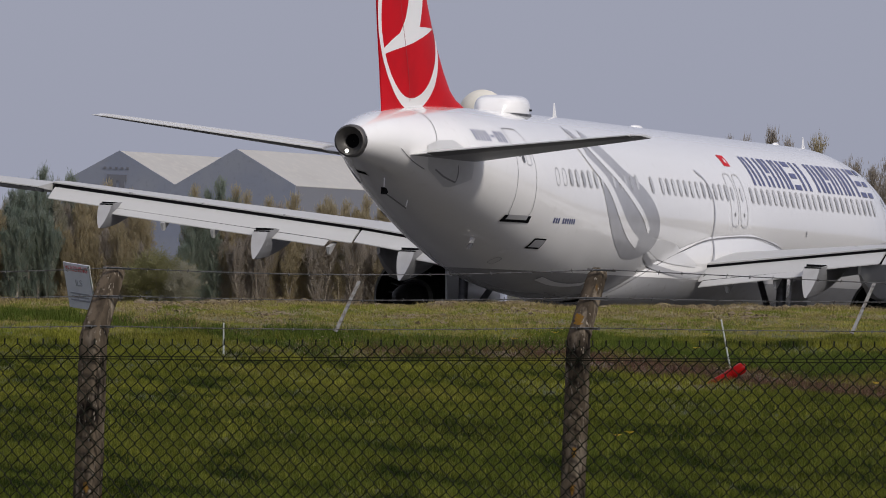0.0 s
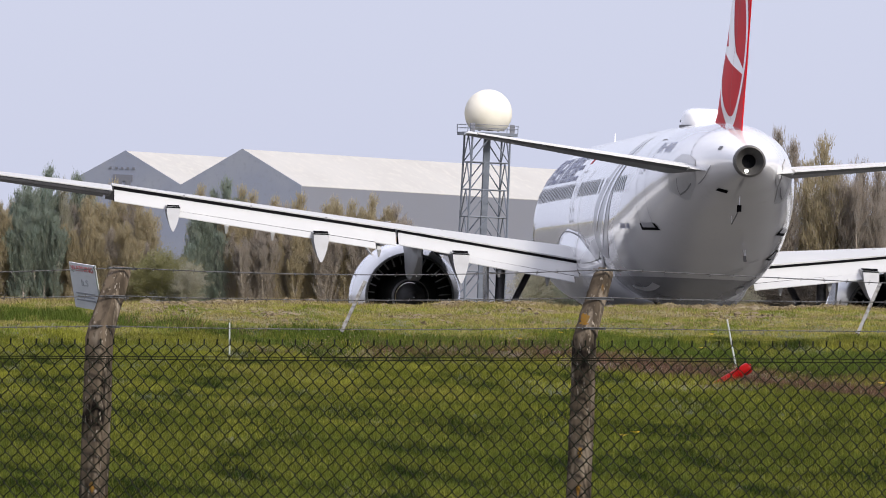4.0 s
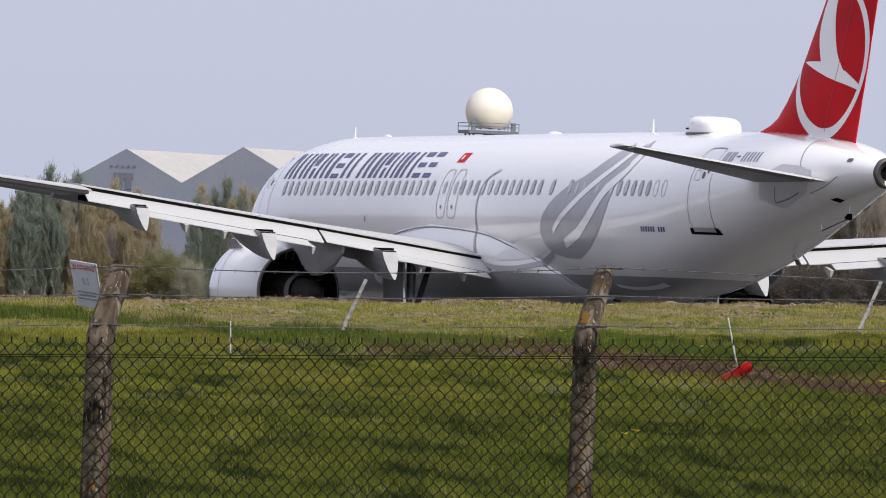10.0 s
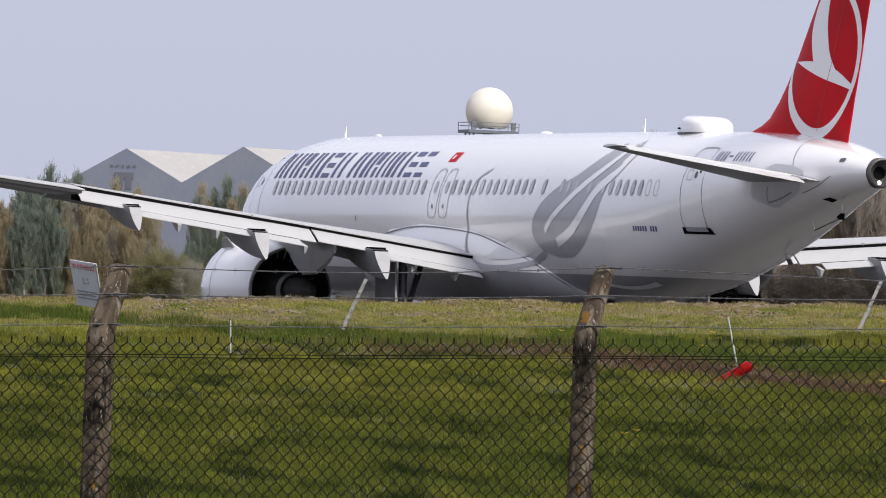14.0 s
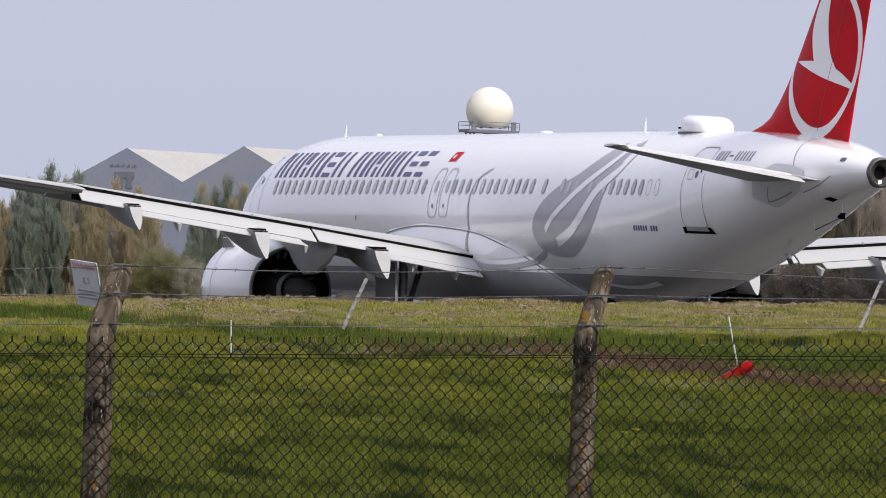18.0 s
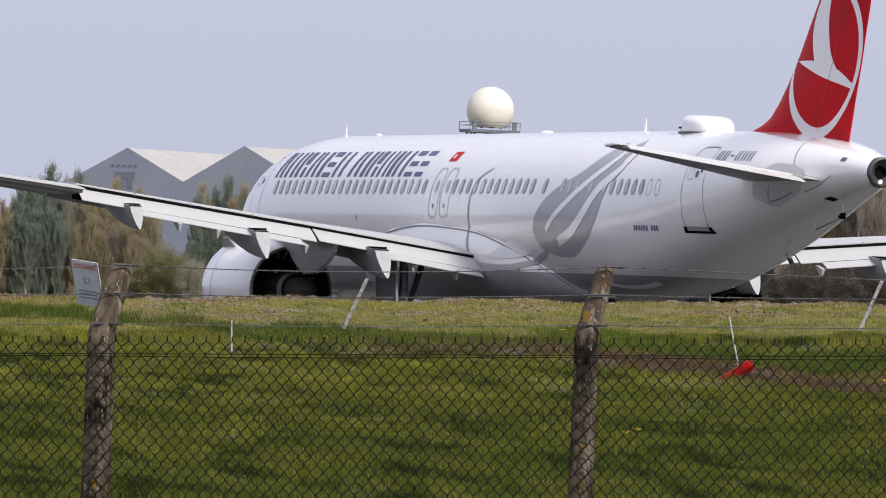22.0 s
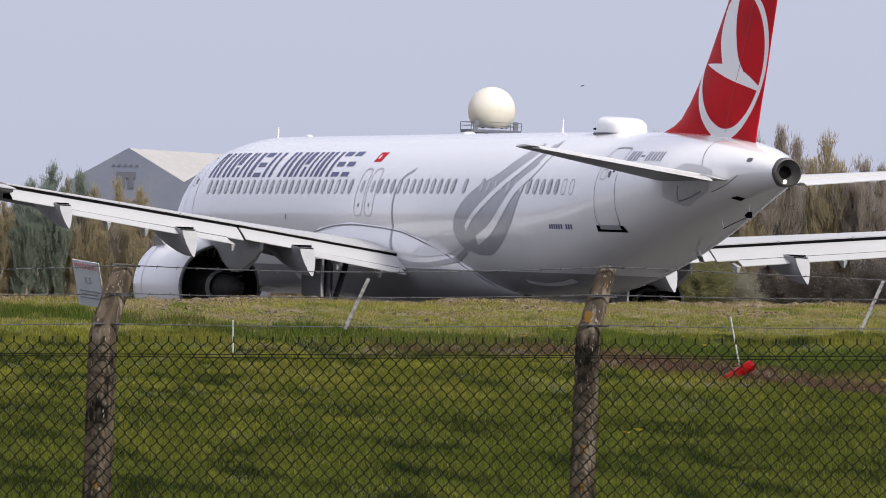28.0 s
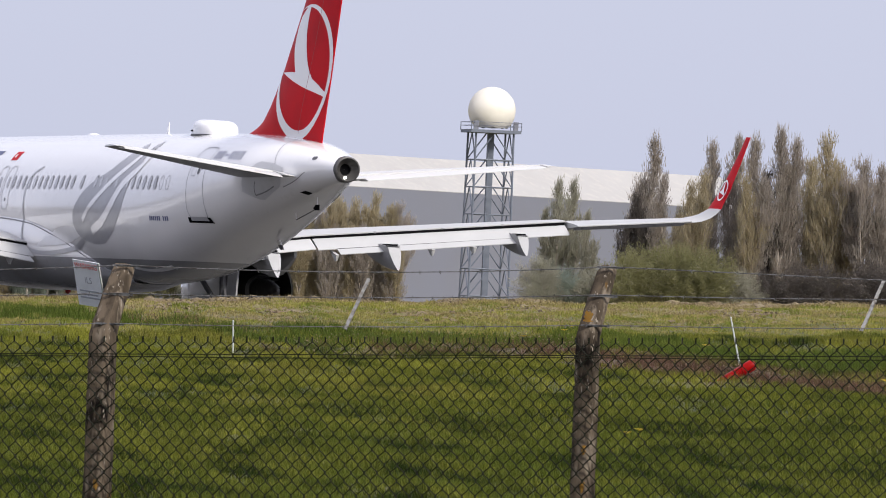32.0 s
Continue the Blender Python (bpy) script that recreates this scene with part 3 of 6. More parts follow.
        box(bm, along(te + 0.02), along(te - 0.9), side * y - 0.02, side * y + 0.02, zt + 0.08, zt + 0.135)
        part("spoiler_joint", bm, M_SEAM, wing, "", False)
    for k in range(7):
        y = 2.7 + 0.62 * k
        for d in (0.55, 1.35):
            le, te, zt = wing_row(y)
            a = te - d - 0.06 * k
            top = zt + 0.11 - 0.09 * d * 0.3 + float(np.interp(d, [0, 0.6, 1.5], [0.02, 0.10, 0.22]))
            bm = bmesh.new()
            bmesh.ops.create_cone(bm, cap_ends=True, segments=12, radius1=0.075, radius2=0.075, depth=0.02, matrix=Matrix.Translation((along(a), side * y, top)))
            part("access_plate", bm, M_SEAM, wing, "", False)
    # flap track fairings: canoes cut off behind, with a black opening between them and the flap
    for y, a_tip, z_tip, size in ((11.67, -18.35, 3.01, 0.85), (8.16, -19.15, 2.45, 1.0), (4.83, -19.8, 2.10, 1.05)):
        rows = []
        for k in range(15):
            f = k / 14
            a = a_tip - 3.9 * size * (1 - f)
            w = 0.215 * size * min(1.0, (f + 0.02) * 2.2) ** 0.6 * (1 - 0.16 * max(0.0, f - 0.6) / 0.4)
            top = z_tip + 0.64 * size + 0.30 * (1 - f)
            bot = z_tip + 0.80 * size * (1 - f) ** 1.75
            d = top - bot
            half = [(0.0, bot), (0.16 * w, bot + 0.04 * d), (0.45 * w, bot + 0.22 * d), (0.74 * w, bot + 0.48 * d), (0.94 * w, bot + 0.75 * d), (w, top)]
            lean = lambda z: along(a - (0.45 * size * (z - bot) / d if f > 0.9 else 0.0))
            rows.append([(lean(z), side * y + q, z) for q, z in half] + [(lean(z), side * y - q, z) for q, z in half[:0:-1]])
        fairing = part("flap_track_fairing", loft(rows), M_FAIR, wing, "pale canoe-shaped fairing", False)
        # lower flanks darkened as shade in the colour; the cut end stays light
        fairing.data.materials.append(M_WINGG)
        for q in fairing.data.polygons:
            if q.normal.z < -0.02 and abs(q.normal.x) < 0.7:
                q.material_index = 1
        bm = bmesh.new()
        box(bm, along(a_tip - 0.62 * size), along(a_tip - 1.5), side * y - 0.16 * size, side * y + 0.16 * size, z_tip + 0.56 * size, z_tip + 0.74 * size)
        part("fairing_opening", bm, M_DARK, wing, "black opening under the flap", False)
        for d in (-0.07, 0.08):
            bm = bmesh.new()
            box(bm, along(a_tip - 0.56 * size), along(a_tip - 0.9), side * y + d * size - 0.012, side * y + d * size + 0.012, z_tip + 0.58 * size, z_tip + 0.69 * size)
            part("track_link", bm, M_STRUT, wing, "", False)
    for y in (2.75, 3.9, 6.75, 9.3, 10.4):
        le, te, zt = wing_row(y)
        bm = loft([[(along(te + 0.35), side * y + d, zt - 0.32) for d in (-0.05, 0.05)] + [(along(te + 0.95), side * y + d, zt - 0.45) for d in (0.05, -0.05)],
                   [(along(te + 0.75), side * y + d, zt - 0.62) for d in (-0.015, 0.015)] + [(along(te + 0.88), side * y + d, zt - 0.62) for d in (0.015, -0.015)]])
        part("hinge_bracket", bm, M_WINGW, wing, "", False)
    # upturned tip
    rows = [(16.2, 4.16, -19.34, -17.34, 0.0), (16.45, 4.20, -19.12, -17.24, 0.22), (16.65, 4.29, -18.72, -17.14, 0.55), (16.80, 4.41, -18.32, -17.06, 0.85), (16.92, 4.56, -18.0, -17.0, 1.1)]
    more = [(16.92, 4.56, -18.0, -17.0, 1.1), (17.15, 5.15, -17.6, -16.9, 1.22), (17.45, 6.1, -17.2, -16.76, 1.25), (17.60, 6.62, -17.02, -16.68, 1.25)]

    def tip_ring(y, z, le, te, cant):
        pts = aerofoil(0, te - le, 0, 0, 0, 0.09, 10, 0.004)
        return [(p[0] - along(0) + along(le), side * (y - math.sin(cant) * p[2]), z + math.cos(cant) * p[2]) for p in pts]
    part("winglet_root", loft([tip_ring(*r) for r in rows]), M_WINGW, wing)
    part("winglet", loft([tip_ring(*r) for r in more]), M_RED, wing, "red upturned wing tip")
    for s in (1, -1):
        bm = bmesh.new()
        for i in range(24):
            t0, t1 = 2 * math.pi * i / 24, 2 * math.pi * (i + 1) / 24
            q = []
            for t, r in ((t0, 0.30), (t1, 0.30), (t1, 0.245), (t0, 0.245)):
                z = 5.10 + r * math.sin(t)
                q.append(bm.verts.new((along(-17.28 + r * math.cos(t)), side * (float(np.interp(z, [4.56, 5.15, 6.1], [16.92, 17.15, 17.45])) + s * 0.065), z)))
            bm.faces.new(q)
        part("winglet_ring", bm, M_EMBLEM, wing, "white ring emblem", False)
        bm = bmesh.new()
        q = [(-17.50, 5.06), (-17.28, 5.00), (-17.06, 4.96), (-17.22, 5.12), (-17.30, 5.36), (-17.37, 5.12)]
        bm.faces.new([bm.verts.new((along(a), side * (float(np.interp(z, [4.56, 5.15, 6.1], [16.92, 17.15, 17.45])) + s * 0.066), z)) for a, z in q])
        part("winglet_mark", bm, M_EMBLEM, wing, "", False)
    # leading-edge slats, slightly lowered
    for y0, y1, drop in ((2.6, 5.2, 0.30), (6.4, 9.8, 0.28), (9.85, 13.2, 0.24), (13.25, 16.0, 0.16)):
        (le0, te0, z0), (le1, te1, z1) = wing_row(y0), wing_row(y1)
        part("slat", panel(y0, y1, le0 - 0.30, le0 + 0.55, le1 - 0.26, le1 + 0.40, z0 - drop, z0 + 0.06, z1 - 0.85 * drop, z1 + 0.04, 0.08, 0.08, side), M_WINGG, wing, "bare grey slat", True)


ELEVATORS = []


def build_tailplane(plane, side):
    def hinge(y):
        return -2.60 + 1.30 * (y - 1.15) / 4.8

    def section_cut(y, cut):
        """The fixed surface's section, ending at the elevator's hinge where there is one."""
        f = (y - 0.5) / 5.6
        le, te, z = -5.70 + 3.75 * f, -1.80 + 1.05 * f, 4.70 + 0.62 * f
        c = te - le
        end = (hinge(y) - le) / c if cut else 1.0
        up, lo = [], []
        for i in range(15):
            q = end * (1 - math.cos(math.pi * i / 14)) / 2
            t = 0.34 * (0.2969 * math.sqrt(q) - 0.126 * q - 0.3516 * q ** 2 + 0.2843 * q ** 3 - 0.1015 * q ** 4)
            base = z - 0.012 * c * (1 - q) + c * 0.056 * q * (1 - q)
            up.append((along(le + c * q), side * y, base + c * t + 0.006 * q))
            lo.append((along(le + c * q), side * y, base - c * t - 0.006 * q))
        return up + lo[:0:-1]
    rings = [section_cut(y, False) for y in (0.5, 1.13)] + [section_cut(y, True) for y in np.linspace(1.14, 5.84, 8)] + [section_cut(y, False) for y in (5.85, 5.98)]
    rings.append(aerofoil(-1.78, -0.79, side * 6.06, 5.285, 5.305, 0.045, 14, 0.004))
    tail = part("tailplane", loft(rings), M_TAILW, plane, "white swept tailplane with shade coloured into its underside")
    # underside darkened to stand for shade; leading edge left light where it curves
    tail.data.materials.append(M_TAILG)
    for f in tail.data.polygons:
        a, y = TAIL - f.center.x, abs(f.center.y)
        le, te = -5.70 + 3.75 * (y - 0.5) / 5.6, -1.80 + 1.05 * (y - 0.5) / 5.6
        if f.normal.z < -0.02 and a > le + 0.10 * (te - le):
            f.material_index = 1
    bm = panel(1.17, 5.82, hinge(1.17) - 0.03, -1.67, hinge(5.82) - 0.03, -0.77, 4.765, 4.765, 5.28, 5.283, 0.12, 0.10, side)
    elevator = part("elevator", bm, M_TAILW, tail, "white elevator with shade coloured into its underside")
    shade_below(elevator, M_ELEV)
    pivot = Vector((along(hinge(3.55)), side * 3.55, 5.03))
    elevator.data.transform(Matrix.Translation(-pivot))
    elevator.matrix_basis = Matrix.Translation(pivot)
    line = Vector((along(hinge(5.93)) - along(hinge(1.17)), side * 4.76, 0.527)) * side
    ELEVATORS.append((elevator, pivot, line.normalized()))
    # root plate on the fuselage side
    bm = patch([(-4.60, 4.30), (-3.90, 4.08), (-2.65, 4.48), (-2.37, 4.87)], [(-4.50, 4.80), (-3.65, 5.11), (-2.85, 5.07), (-2.37, 4.96)], side, 14, 5, 0.012)
    part("tailplane_cutout_plate", bm, M_PLATE, tail, "pale grey rubbing plate at the tailplane root")
    part("plate_joint", ribbon([(-3.84, 4.58), (-3.95, 4.40), (-4.03, 4.22)], 0.03, side, 8, 0.017), M_SEAM, tail, "", False)
    part("plate_joint", ribbon([(-4.03, 4.22), (-3.5, 4.32), (-2.97, 4.47)], 0.03, side, 10, 0.017), M_SEAM, tail, "", False)


FIN = [(5.45, -8.95, -2.12, 0.030), (5.85, -8.35, -2.02, 0.045), (6.04, -7.46, -1.96, 0.060), (6.21, -6.96, -1.90, 0.075), (6.58, -6.38, -1.80, 0.090), (6.98, -5.90, -1.66, 0.10),
       (7.52, -5.36, -1.50, 0.10), (8.0, -4.96, -1.36, 0.10), (10.0, -3.28, -0.76, 0.10), (11.5, -2.05, -0.30, 0.10), (11.78, -1.65, -0.28, 0.07)]


def fin_skin(a, z, side, lift=0.006):
    rows = np.array(FIN)
    le, te, th = (float(np.interp(z, rows[:, 0], rows[:, k])) for k in (1, 2, 3))
    a = min(max(a, le + 0.002 * (te - le)), te)
    f = (a - le) / (te - le)
    t = 5 * th * (0.2969 * math.sqrt(f) - 0.126 * f - 0.3516 * f ** 2 + 0.2843 * f ** 3 - 0.1015 * f ** 4) * (te - le) + 0.01 * f
    return Vector((along(a), side * (t + lift), z))


def build_fin(plane):
    rings = []
    for z, le, te, th in FIN:
        n = 18
        up = []
        for i in range(n + 1):
            f = (1 - math.cos(math.pi * i / n)) / 2
            up.append((le + (te - le) * f, z))
        rings.append([tuple(fin_skin(a, zz, 1, 0)) for a, zz in up] + [tuple(fin_skin(a, zz, -1, 0)) for a, zz in up[:0:-1]])
    fin = part("fin", loft(rings), M_RED, plane, "glossy red tail fin")
    for side in (1, -1):
        # white ring: two slanted ovals, the band widest at the foot
        outer, inner = [], []
        for i in range(65):
            t = 2 * math.pi * i / 64
            outer.append((-3.43 + 1.94 * math.cos(t) + 0.57 * math.sin(t), 7.50 + 1.80 * math.sin(t)))
            inner.append((-3.43 + 1.78 * math.cos(t) + 0.35 * math.sin(t), 7.60 + 1.63 * math.sin(t)))
        part("fin_ring", patch(inner, outer, side, 64, 3, 0.006, fin_skin), M_EMBLEM, fin, "white ring emblem", False)
        # two plain swept shapes inside the ring
        low = curve_points([(-5.03, 7.51), (-3.59, 7.16), (-2.5, 6.96), (-1.93, 6.85)], 18)
        high = curve_points([(-5.03, 7.51), (-3.85, 7.50), (-2.75, 7.33), (-1.88, 6.97)], 18)
        part("fin_stripe", patch(low, high, side, 18, 5, 0.008, fin_skin), M_EMBLEM, fin, "white swept shape", False)
        low = curve_points([(-3.93, 7.48), (-4.08, 7.88), (-4.13, 8.18), (-4.04, 8.53), (-3.78, 8.92), (-3.2, 9.24)], 18)
        high = curve_points([(-2.72, 7.32), (-3.01, 7.65), (-3.14, 8.04), (-3.19, 8.48), (-3.11, 8.91), (-2.95, 9.24)], 18)
        part("fin_wing_shape", patch(low, high, side, 18, 6, 0.0085, fin_skin), M_EMBLEM, fin, "white swept shape", False)
        line = ribbon([(-3.78, 5.90), (-3.10, 7.10), (-2.45, 8.5), (-1.25, 11.4)], 0.022, side, 14, 0.010, fin_skin)
        part("rudder_joint", line, M_REDSEAM, fin, "", False)


def build_engine(plane, side):
    y, z = side * 5.75, 1.74
    along = lambda a: TAIL - a - 2.0
    prof = [(-28.3, 1.02), (-29.55, 1.00), (-29.77, 1.06), (-29.83, 1.12), (-29.74, 1.21), (-29.25, 1.305), (-28.6, 1.335), (-27.6, 1.285), (-26.8, 1.155), (-26.35, 1.05), (-26.34, 1.01), (-27.2, 1.06), (-28.3, 1.04)]
    cowl = part("engine_cowling", turned([(along(a), r) for a, r in prof], y, z, 48), M_WHITE, plane, "white engine cowling with a dark open exhaust")
    part("fan_duct", turned([(along(a), r) for a, r in ((-26.36, 1.00), (-27.2, 1.05), (-28.2, 1.03), (-28.25, 0.4))], y, z, 48), M_DUCT, cowl, "dark fan duct")
    part("core_cowling", turned([(along(a), r) for a, r in ((-28.2, 0.74), (-27.3, 0.70), (-26.7, 0.58), (-26.2, 0.45), (-25.95, 0.40), (-25.96, 0.37), (-26.4, 0.36))], y, z, 36), M_DUCT, cowl)
    part("exhaust_cone", turned([(along(a), r) for a, r in ((-26.4, 0.34), (-25.9, 0.335), (-25.5, 0.31), (-25.1, 0.24), (-24.8, 0.13), (-24.65, 0.01))], y, z, 28), M_DUCT, cowl)
    vane = box(bmesh.new(), along(-27.9), along(-27.45), -0.012, 0.012, 0.78, 1.05)
    me = bpy.data.meshes.new("guide_vane")
    vane.to_mesh(me)
    vane.free()
    for k in range(30):
        ob = part_of("guide_vane", me, M_BAND, cowl)
        ob.matrix_basis = Matrix.Translation((0, y, z)) @ Matrix.Rotation(2 * math.pi * k / 30, 4, "X")
    for a in (-28.70,):
        r = float(np.interp(a, [-30.08, -29.5, -28.6, -27.6, -26.8], [1.20, 1.295, 1.335, 1.30, 1.20])) + 0.004
        part("cowling_seam", turned([(along(a), r), (along(a + 0.03), r)], y, z, 48), M_SEAM, cowl)
    part("lip_ring", turned([(along(-26.42), 1.072), (along(-26.34), 1.056), (along(-26.335), 1.012)], y, z, 48), M_GALV, cowl, "bright rear lip of the cowling")
    # bright joint round the core
    part("core_ring", turned([(along(-26.17), 0.447), (along(-26.05), 0.424), (along(-25.95), 0.405)], y, z, 36), M_BAND, cowl, "bare bright metal band")
    # pylon
    rings = []
    for a, w, z0, z1 in ((-29.0, 0.05, 2.98, 3.08), (-28.3, 0.13, 2.98, 3.22), (-26.6, 0.18, 2.76, 3.2), (-26.1, 0.19, 2.60, 3.15), (-25.6, 0.19, 2.30, 3.1), (-25.1, 0.18, 2.13, 3.05), (-24.4, 0.15, 2.20, 3.0), (-23.6, 0.09, 2.45, 2.97), (-23.1, 0.04, 2.7, 2.92)):
        rings.append([(along(a), y + w * sx, zz) for sx, zz in ((-1, z0 + 0.08), (-0.6, z0), (0.6, z0), (1, z0 + 0.08), (1, z1 - 0.05), (0.5, z1), (-0.5, z1), (-1, z1 - 0.05))])
    part("pylon", loft(rings), M_WINGW, cowl, "pale grey pylon")
    # strakes high on both flanks
    for flank in (1, -1):
        m = Matrix.Translation((0, y, z)) @ Matrix.Rotation(flank * radians(40), 4, "X")
        bm = loft([[m @ Vector((along(-29.3), d, 1.27)) for d in (-0.02, 0.02)] + [m @ Vector((along(-28.3), d, 1.30)) for d in (0.02, -0.02)],
                   [m @ Vector((along(-28.75), d, 1.60)) for d in (-0.01, 0.01)] + [m @ Vector((along(-28.32), d, 1.62)) for d in (0.01, -0.01)]])
        part("nacelle_strake", bm, M_BELLY, cowl, "", False)


WINDOW_Z = 4.50


def build_livery(plane):
    fus = plane
    seam = 0.035
    for side in (1, -1):
        # cabin windows in four runs
        runs = [(-10.5, 12, 0.482), (-17.05, 1, 0.5), (-17.92, 12, 0.511), (-25.8, 23, 0.531)]
        for a0, count, pitch in runs:
            for k in range(count):
                a = a0 - k * pitch
                rim = plate(oval(a, WINDOW_Z, 0.140, 0.195), side, 0.006)
                rim = part("cabin_window", rim, M_BEZEL, fus, "", False)
                part("pane", plate(oval(a, WINDOW_Z, 0.098, 0.150), side, 0.010), M_PANE, rim, "", False)
        for a in (-10.02, -9.52):
            part("blanked_window", loop_line(oval(a, WINDOW_Z, 0.13, 0.19, 10), 0.02, side, 20), M_BEZEL, fus, "", False)
        # over-wing exits
        for a in (-24.05, -24.86):
            ex = part("overwing_exit", loop_line(oval(a, 4.35, 0.33, 0.61, 16, 4), seam, side, 40, 0.007), M_EXIT, fus, "", False)
            part("pane", plate(oval(a, WINDOW_Z, 0.10, 0.16), side, 0.010), M_PANE, ex, "", False)
            part("exit_handle", plate(oval(a, 4.02, 0.06, 0.05, 10), side, 0.008), M_SEAM, ex, "", False)
        # rear and front doors
        for a, zlow in ((-7.52, 3.57), (-39.3, 3.42)):
            zc = zlow + 0.95
            d = part("cabin_door", loop_line(oval(a, zc, 0.56, 0.95, 24, 7), 0.023, side, 60, 0.007), M_SEAM, fus, "outlined cabin door with a black sill", False)
            part("door_sill", patch([(a - 0.64, zlow - 0.12), (a + 0.62, zlow - 0.12)], [(a - 0.62, zlow + 0.03), (a + 0.60, zlow + 0.03)], side, 6, 3, 0.012), M_DARK, d, "", False)
            part("sill_plate", patch([(a - 0.46, zlow - 0.06), (a + 0.46, zlow - 0.06)], [(a - 0.46, zlow + 0.04), (a + 0.46, zlow + 0.04)], side, 6, 3, 0.016), M_BEZEL, d, "", False)
            part("pane", plate(oval(a + 0.12, zc + 0.30, 0.075, 0.085, 12), side, 0.010), M_STRUT, d, "", False)
            part("door_handle", loop_line(oval(a - 0.22, zc + 0.30, 0.15, 0.12, 12, 5), 0.022, side, 24, 0.008), M_EXIT, d, "", False)
        # cargo door and hatches low on the side, ring seams round the body
        for a, z, ra, rz, m in ((-39.5, 3.1, 0.05, 0.06, M_DARK), (-30.6, 3.72, 0.05, 0.07, M_SEAM), (-7.2, 4.9, 0.04, 0.04, M_DARK)):
            part("vent", plate(oval(a, z, ra, rz, 10, 3), side, 0.009), m, fus, "", False)
    for a, z, ra, rz in ((-1.15, 4.31, 0.14, 0.08), (-0.95, 5.22, 0.10, 0.045), (-2.3, 3.98, 0.10, 0.05)):
        part("vent", plate(oval(a, z, ra, rz, 10, 4), 1, 0.009), M_DARK if z < 5 else M_STRUT, fus, "", False)
    valve = part("vent_door", patch([(-9.58, 2.90), (-8.98, 2.90)], [(-9.58, 3.13), (-8.98, 3.13)], -1, 4, 3, 0.008), M_DARK, fus, "", False)
    part("vent_flap", patch([(-9.54, 2.935), (-9.06, 2.935)], [(-9.54, 3.10), (-9.06, 3.10)], -1, 4, 3, 0.012), M_BEZEL, valve, "", False)
    for side in (1, -1):
        # grey flower with pale slashes, and its curling stem
        left = curve_points([(-13.55, 5.60), (-14.38, 5.12), (-15.03, 4.80), (-15.95, 4.54), (-16.8, 4.20), (-17.36, 3.84), (-17.58, 3.52), (-17.5, 3.22), (-17.05, 2.94), (-16.08, 2.80)], 36)
        right = curve_points([(-12.26, 4.97), (-12.56, 4.82), (-12.78, 4.49), (-12.97, 4.10), (-13.34, 3.63), (-14.02, 3.17), (-14.96, 2.85), (-15.6, 2.80)], 36)
        flower = part("flower_motif", patch(left, right, side, 36, 14, 0.006), M_TULIP, fus, "grey painted flower motif", True)
        part("petal_tip", ribbon([(-12.42, 5.60), (-12.72, 5.20), (-13.25, 4.82)], 0.26, side, 14, 0.007, skin, 3), M_TULIP, flower, "", True)
        part("slash", ribbon([(-12.78, 5.60), (-12.85, 5.36), (-13.39, 4.98), (-14.22, 4.60), (-15.11, 4.20), (-16.1, 3.77), (-16.67, 3.44)], 0.20, side, 36, 0.014, skin, 3, lambda t: 1.1 - 0.35 * t), M_WHITE, flower, "white slash", True)
        part("slash", ribbon([(-12.02, 5.42), (-12.38, 4.92), (-13.29, 4.45), (-14.1, 3.86), (-14.9, 3.43), (-15.95, 3.15)], 0.24, side, 36, 0.014, skin, 3, lambda t: 0.9 + 0.25 * math.sin(3 * t)), M_WHITE, flower, "white slash", True)
        part("flower_stem", ribbon([(-17.0, 2.92), (-18.2, 2.66), (-19.7, 2.54), (-21.2, 2.62), (-21.95, 2.95), (-22.15, 3.56), (-22.2, 4.25), (-21.95, 4.7), (-21.3, 4.95)], 0.13, side, 80, 0.014, hull, 3, lambda t: 1.1 - 0.7 * t), M_TULIPM, fus, "grey curling stem", True)
        part("flower_leaf", patch(curve_points([(-17.2, 3.28), (-19.2, 3.22), (-20.6, 2.80)], 14), curve_points([(-17.2, 3.02), (-18.8, 2.78), (-20.6, 2.72)], 14), side, 14, 4, 0.005, hull), M_TULIPL, fus, "", True)
        part("flower_leaf", ribbon([(-13.9, 2.20), (-13.1, 2.15), (-12.2, 2.17), (-11.3, 2.27)], 0.075, side, 18, 0.010), M_TULIPL, fus, "", True)
        # the airline's name, as plain loose bars the size of its letters
        widths = [0.78, 0.80, 0.80, 0.78, 0.36, 0.74, 0.82, 0.30, 0.86, 0.36, 0.80, 0.68, 0.36, 0.82, 0.72, 0.72]
        styles = ["l", "v", "m", "l", "i", "h", "v", "", "l", "i", "m", "v", "i", "v", "h", "h"]
        order = list(zip(widths, styles))
        order = order if side == 1 else order[::-1]
        k_w = 11.9 / sum(widths)
        lo_z, hi_z = 4.76, 5.42
        a = -38.15

        def bar(u0, u1, z0, z1, shear=0.0):
            part("letter_bar", patch([(a + wd * u0, z0), (a + wd * u1, z0)], [(a + wd * u0 + shear, z1), (a + wd * u1 + shear, z1)], side, 2, 6, 0.006), M_NAVY, fus, "", False)
        third = (hi_z - lo_z) / 3
        for wd, style in order:
            wd *= k_w
            if style == "v":
                bar(0.08, 0.31, lo_z, hi_z)
                bar(0.64, 0.87, lo_z, hi_z)
            elif style == "m":
                bar(0.08, 0.31, lo_z, hi_z)
                bar(0.46, 0.84, lo_z + 1.5 * third, hi_z)
                bar(0.60, 0.84, lo_z, lo_z + 1.2 * third)
            elif style == "l":
                bar(0.06, 0.29, lo_z, hi_z, 0.10)
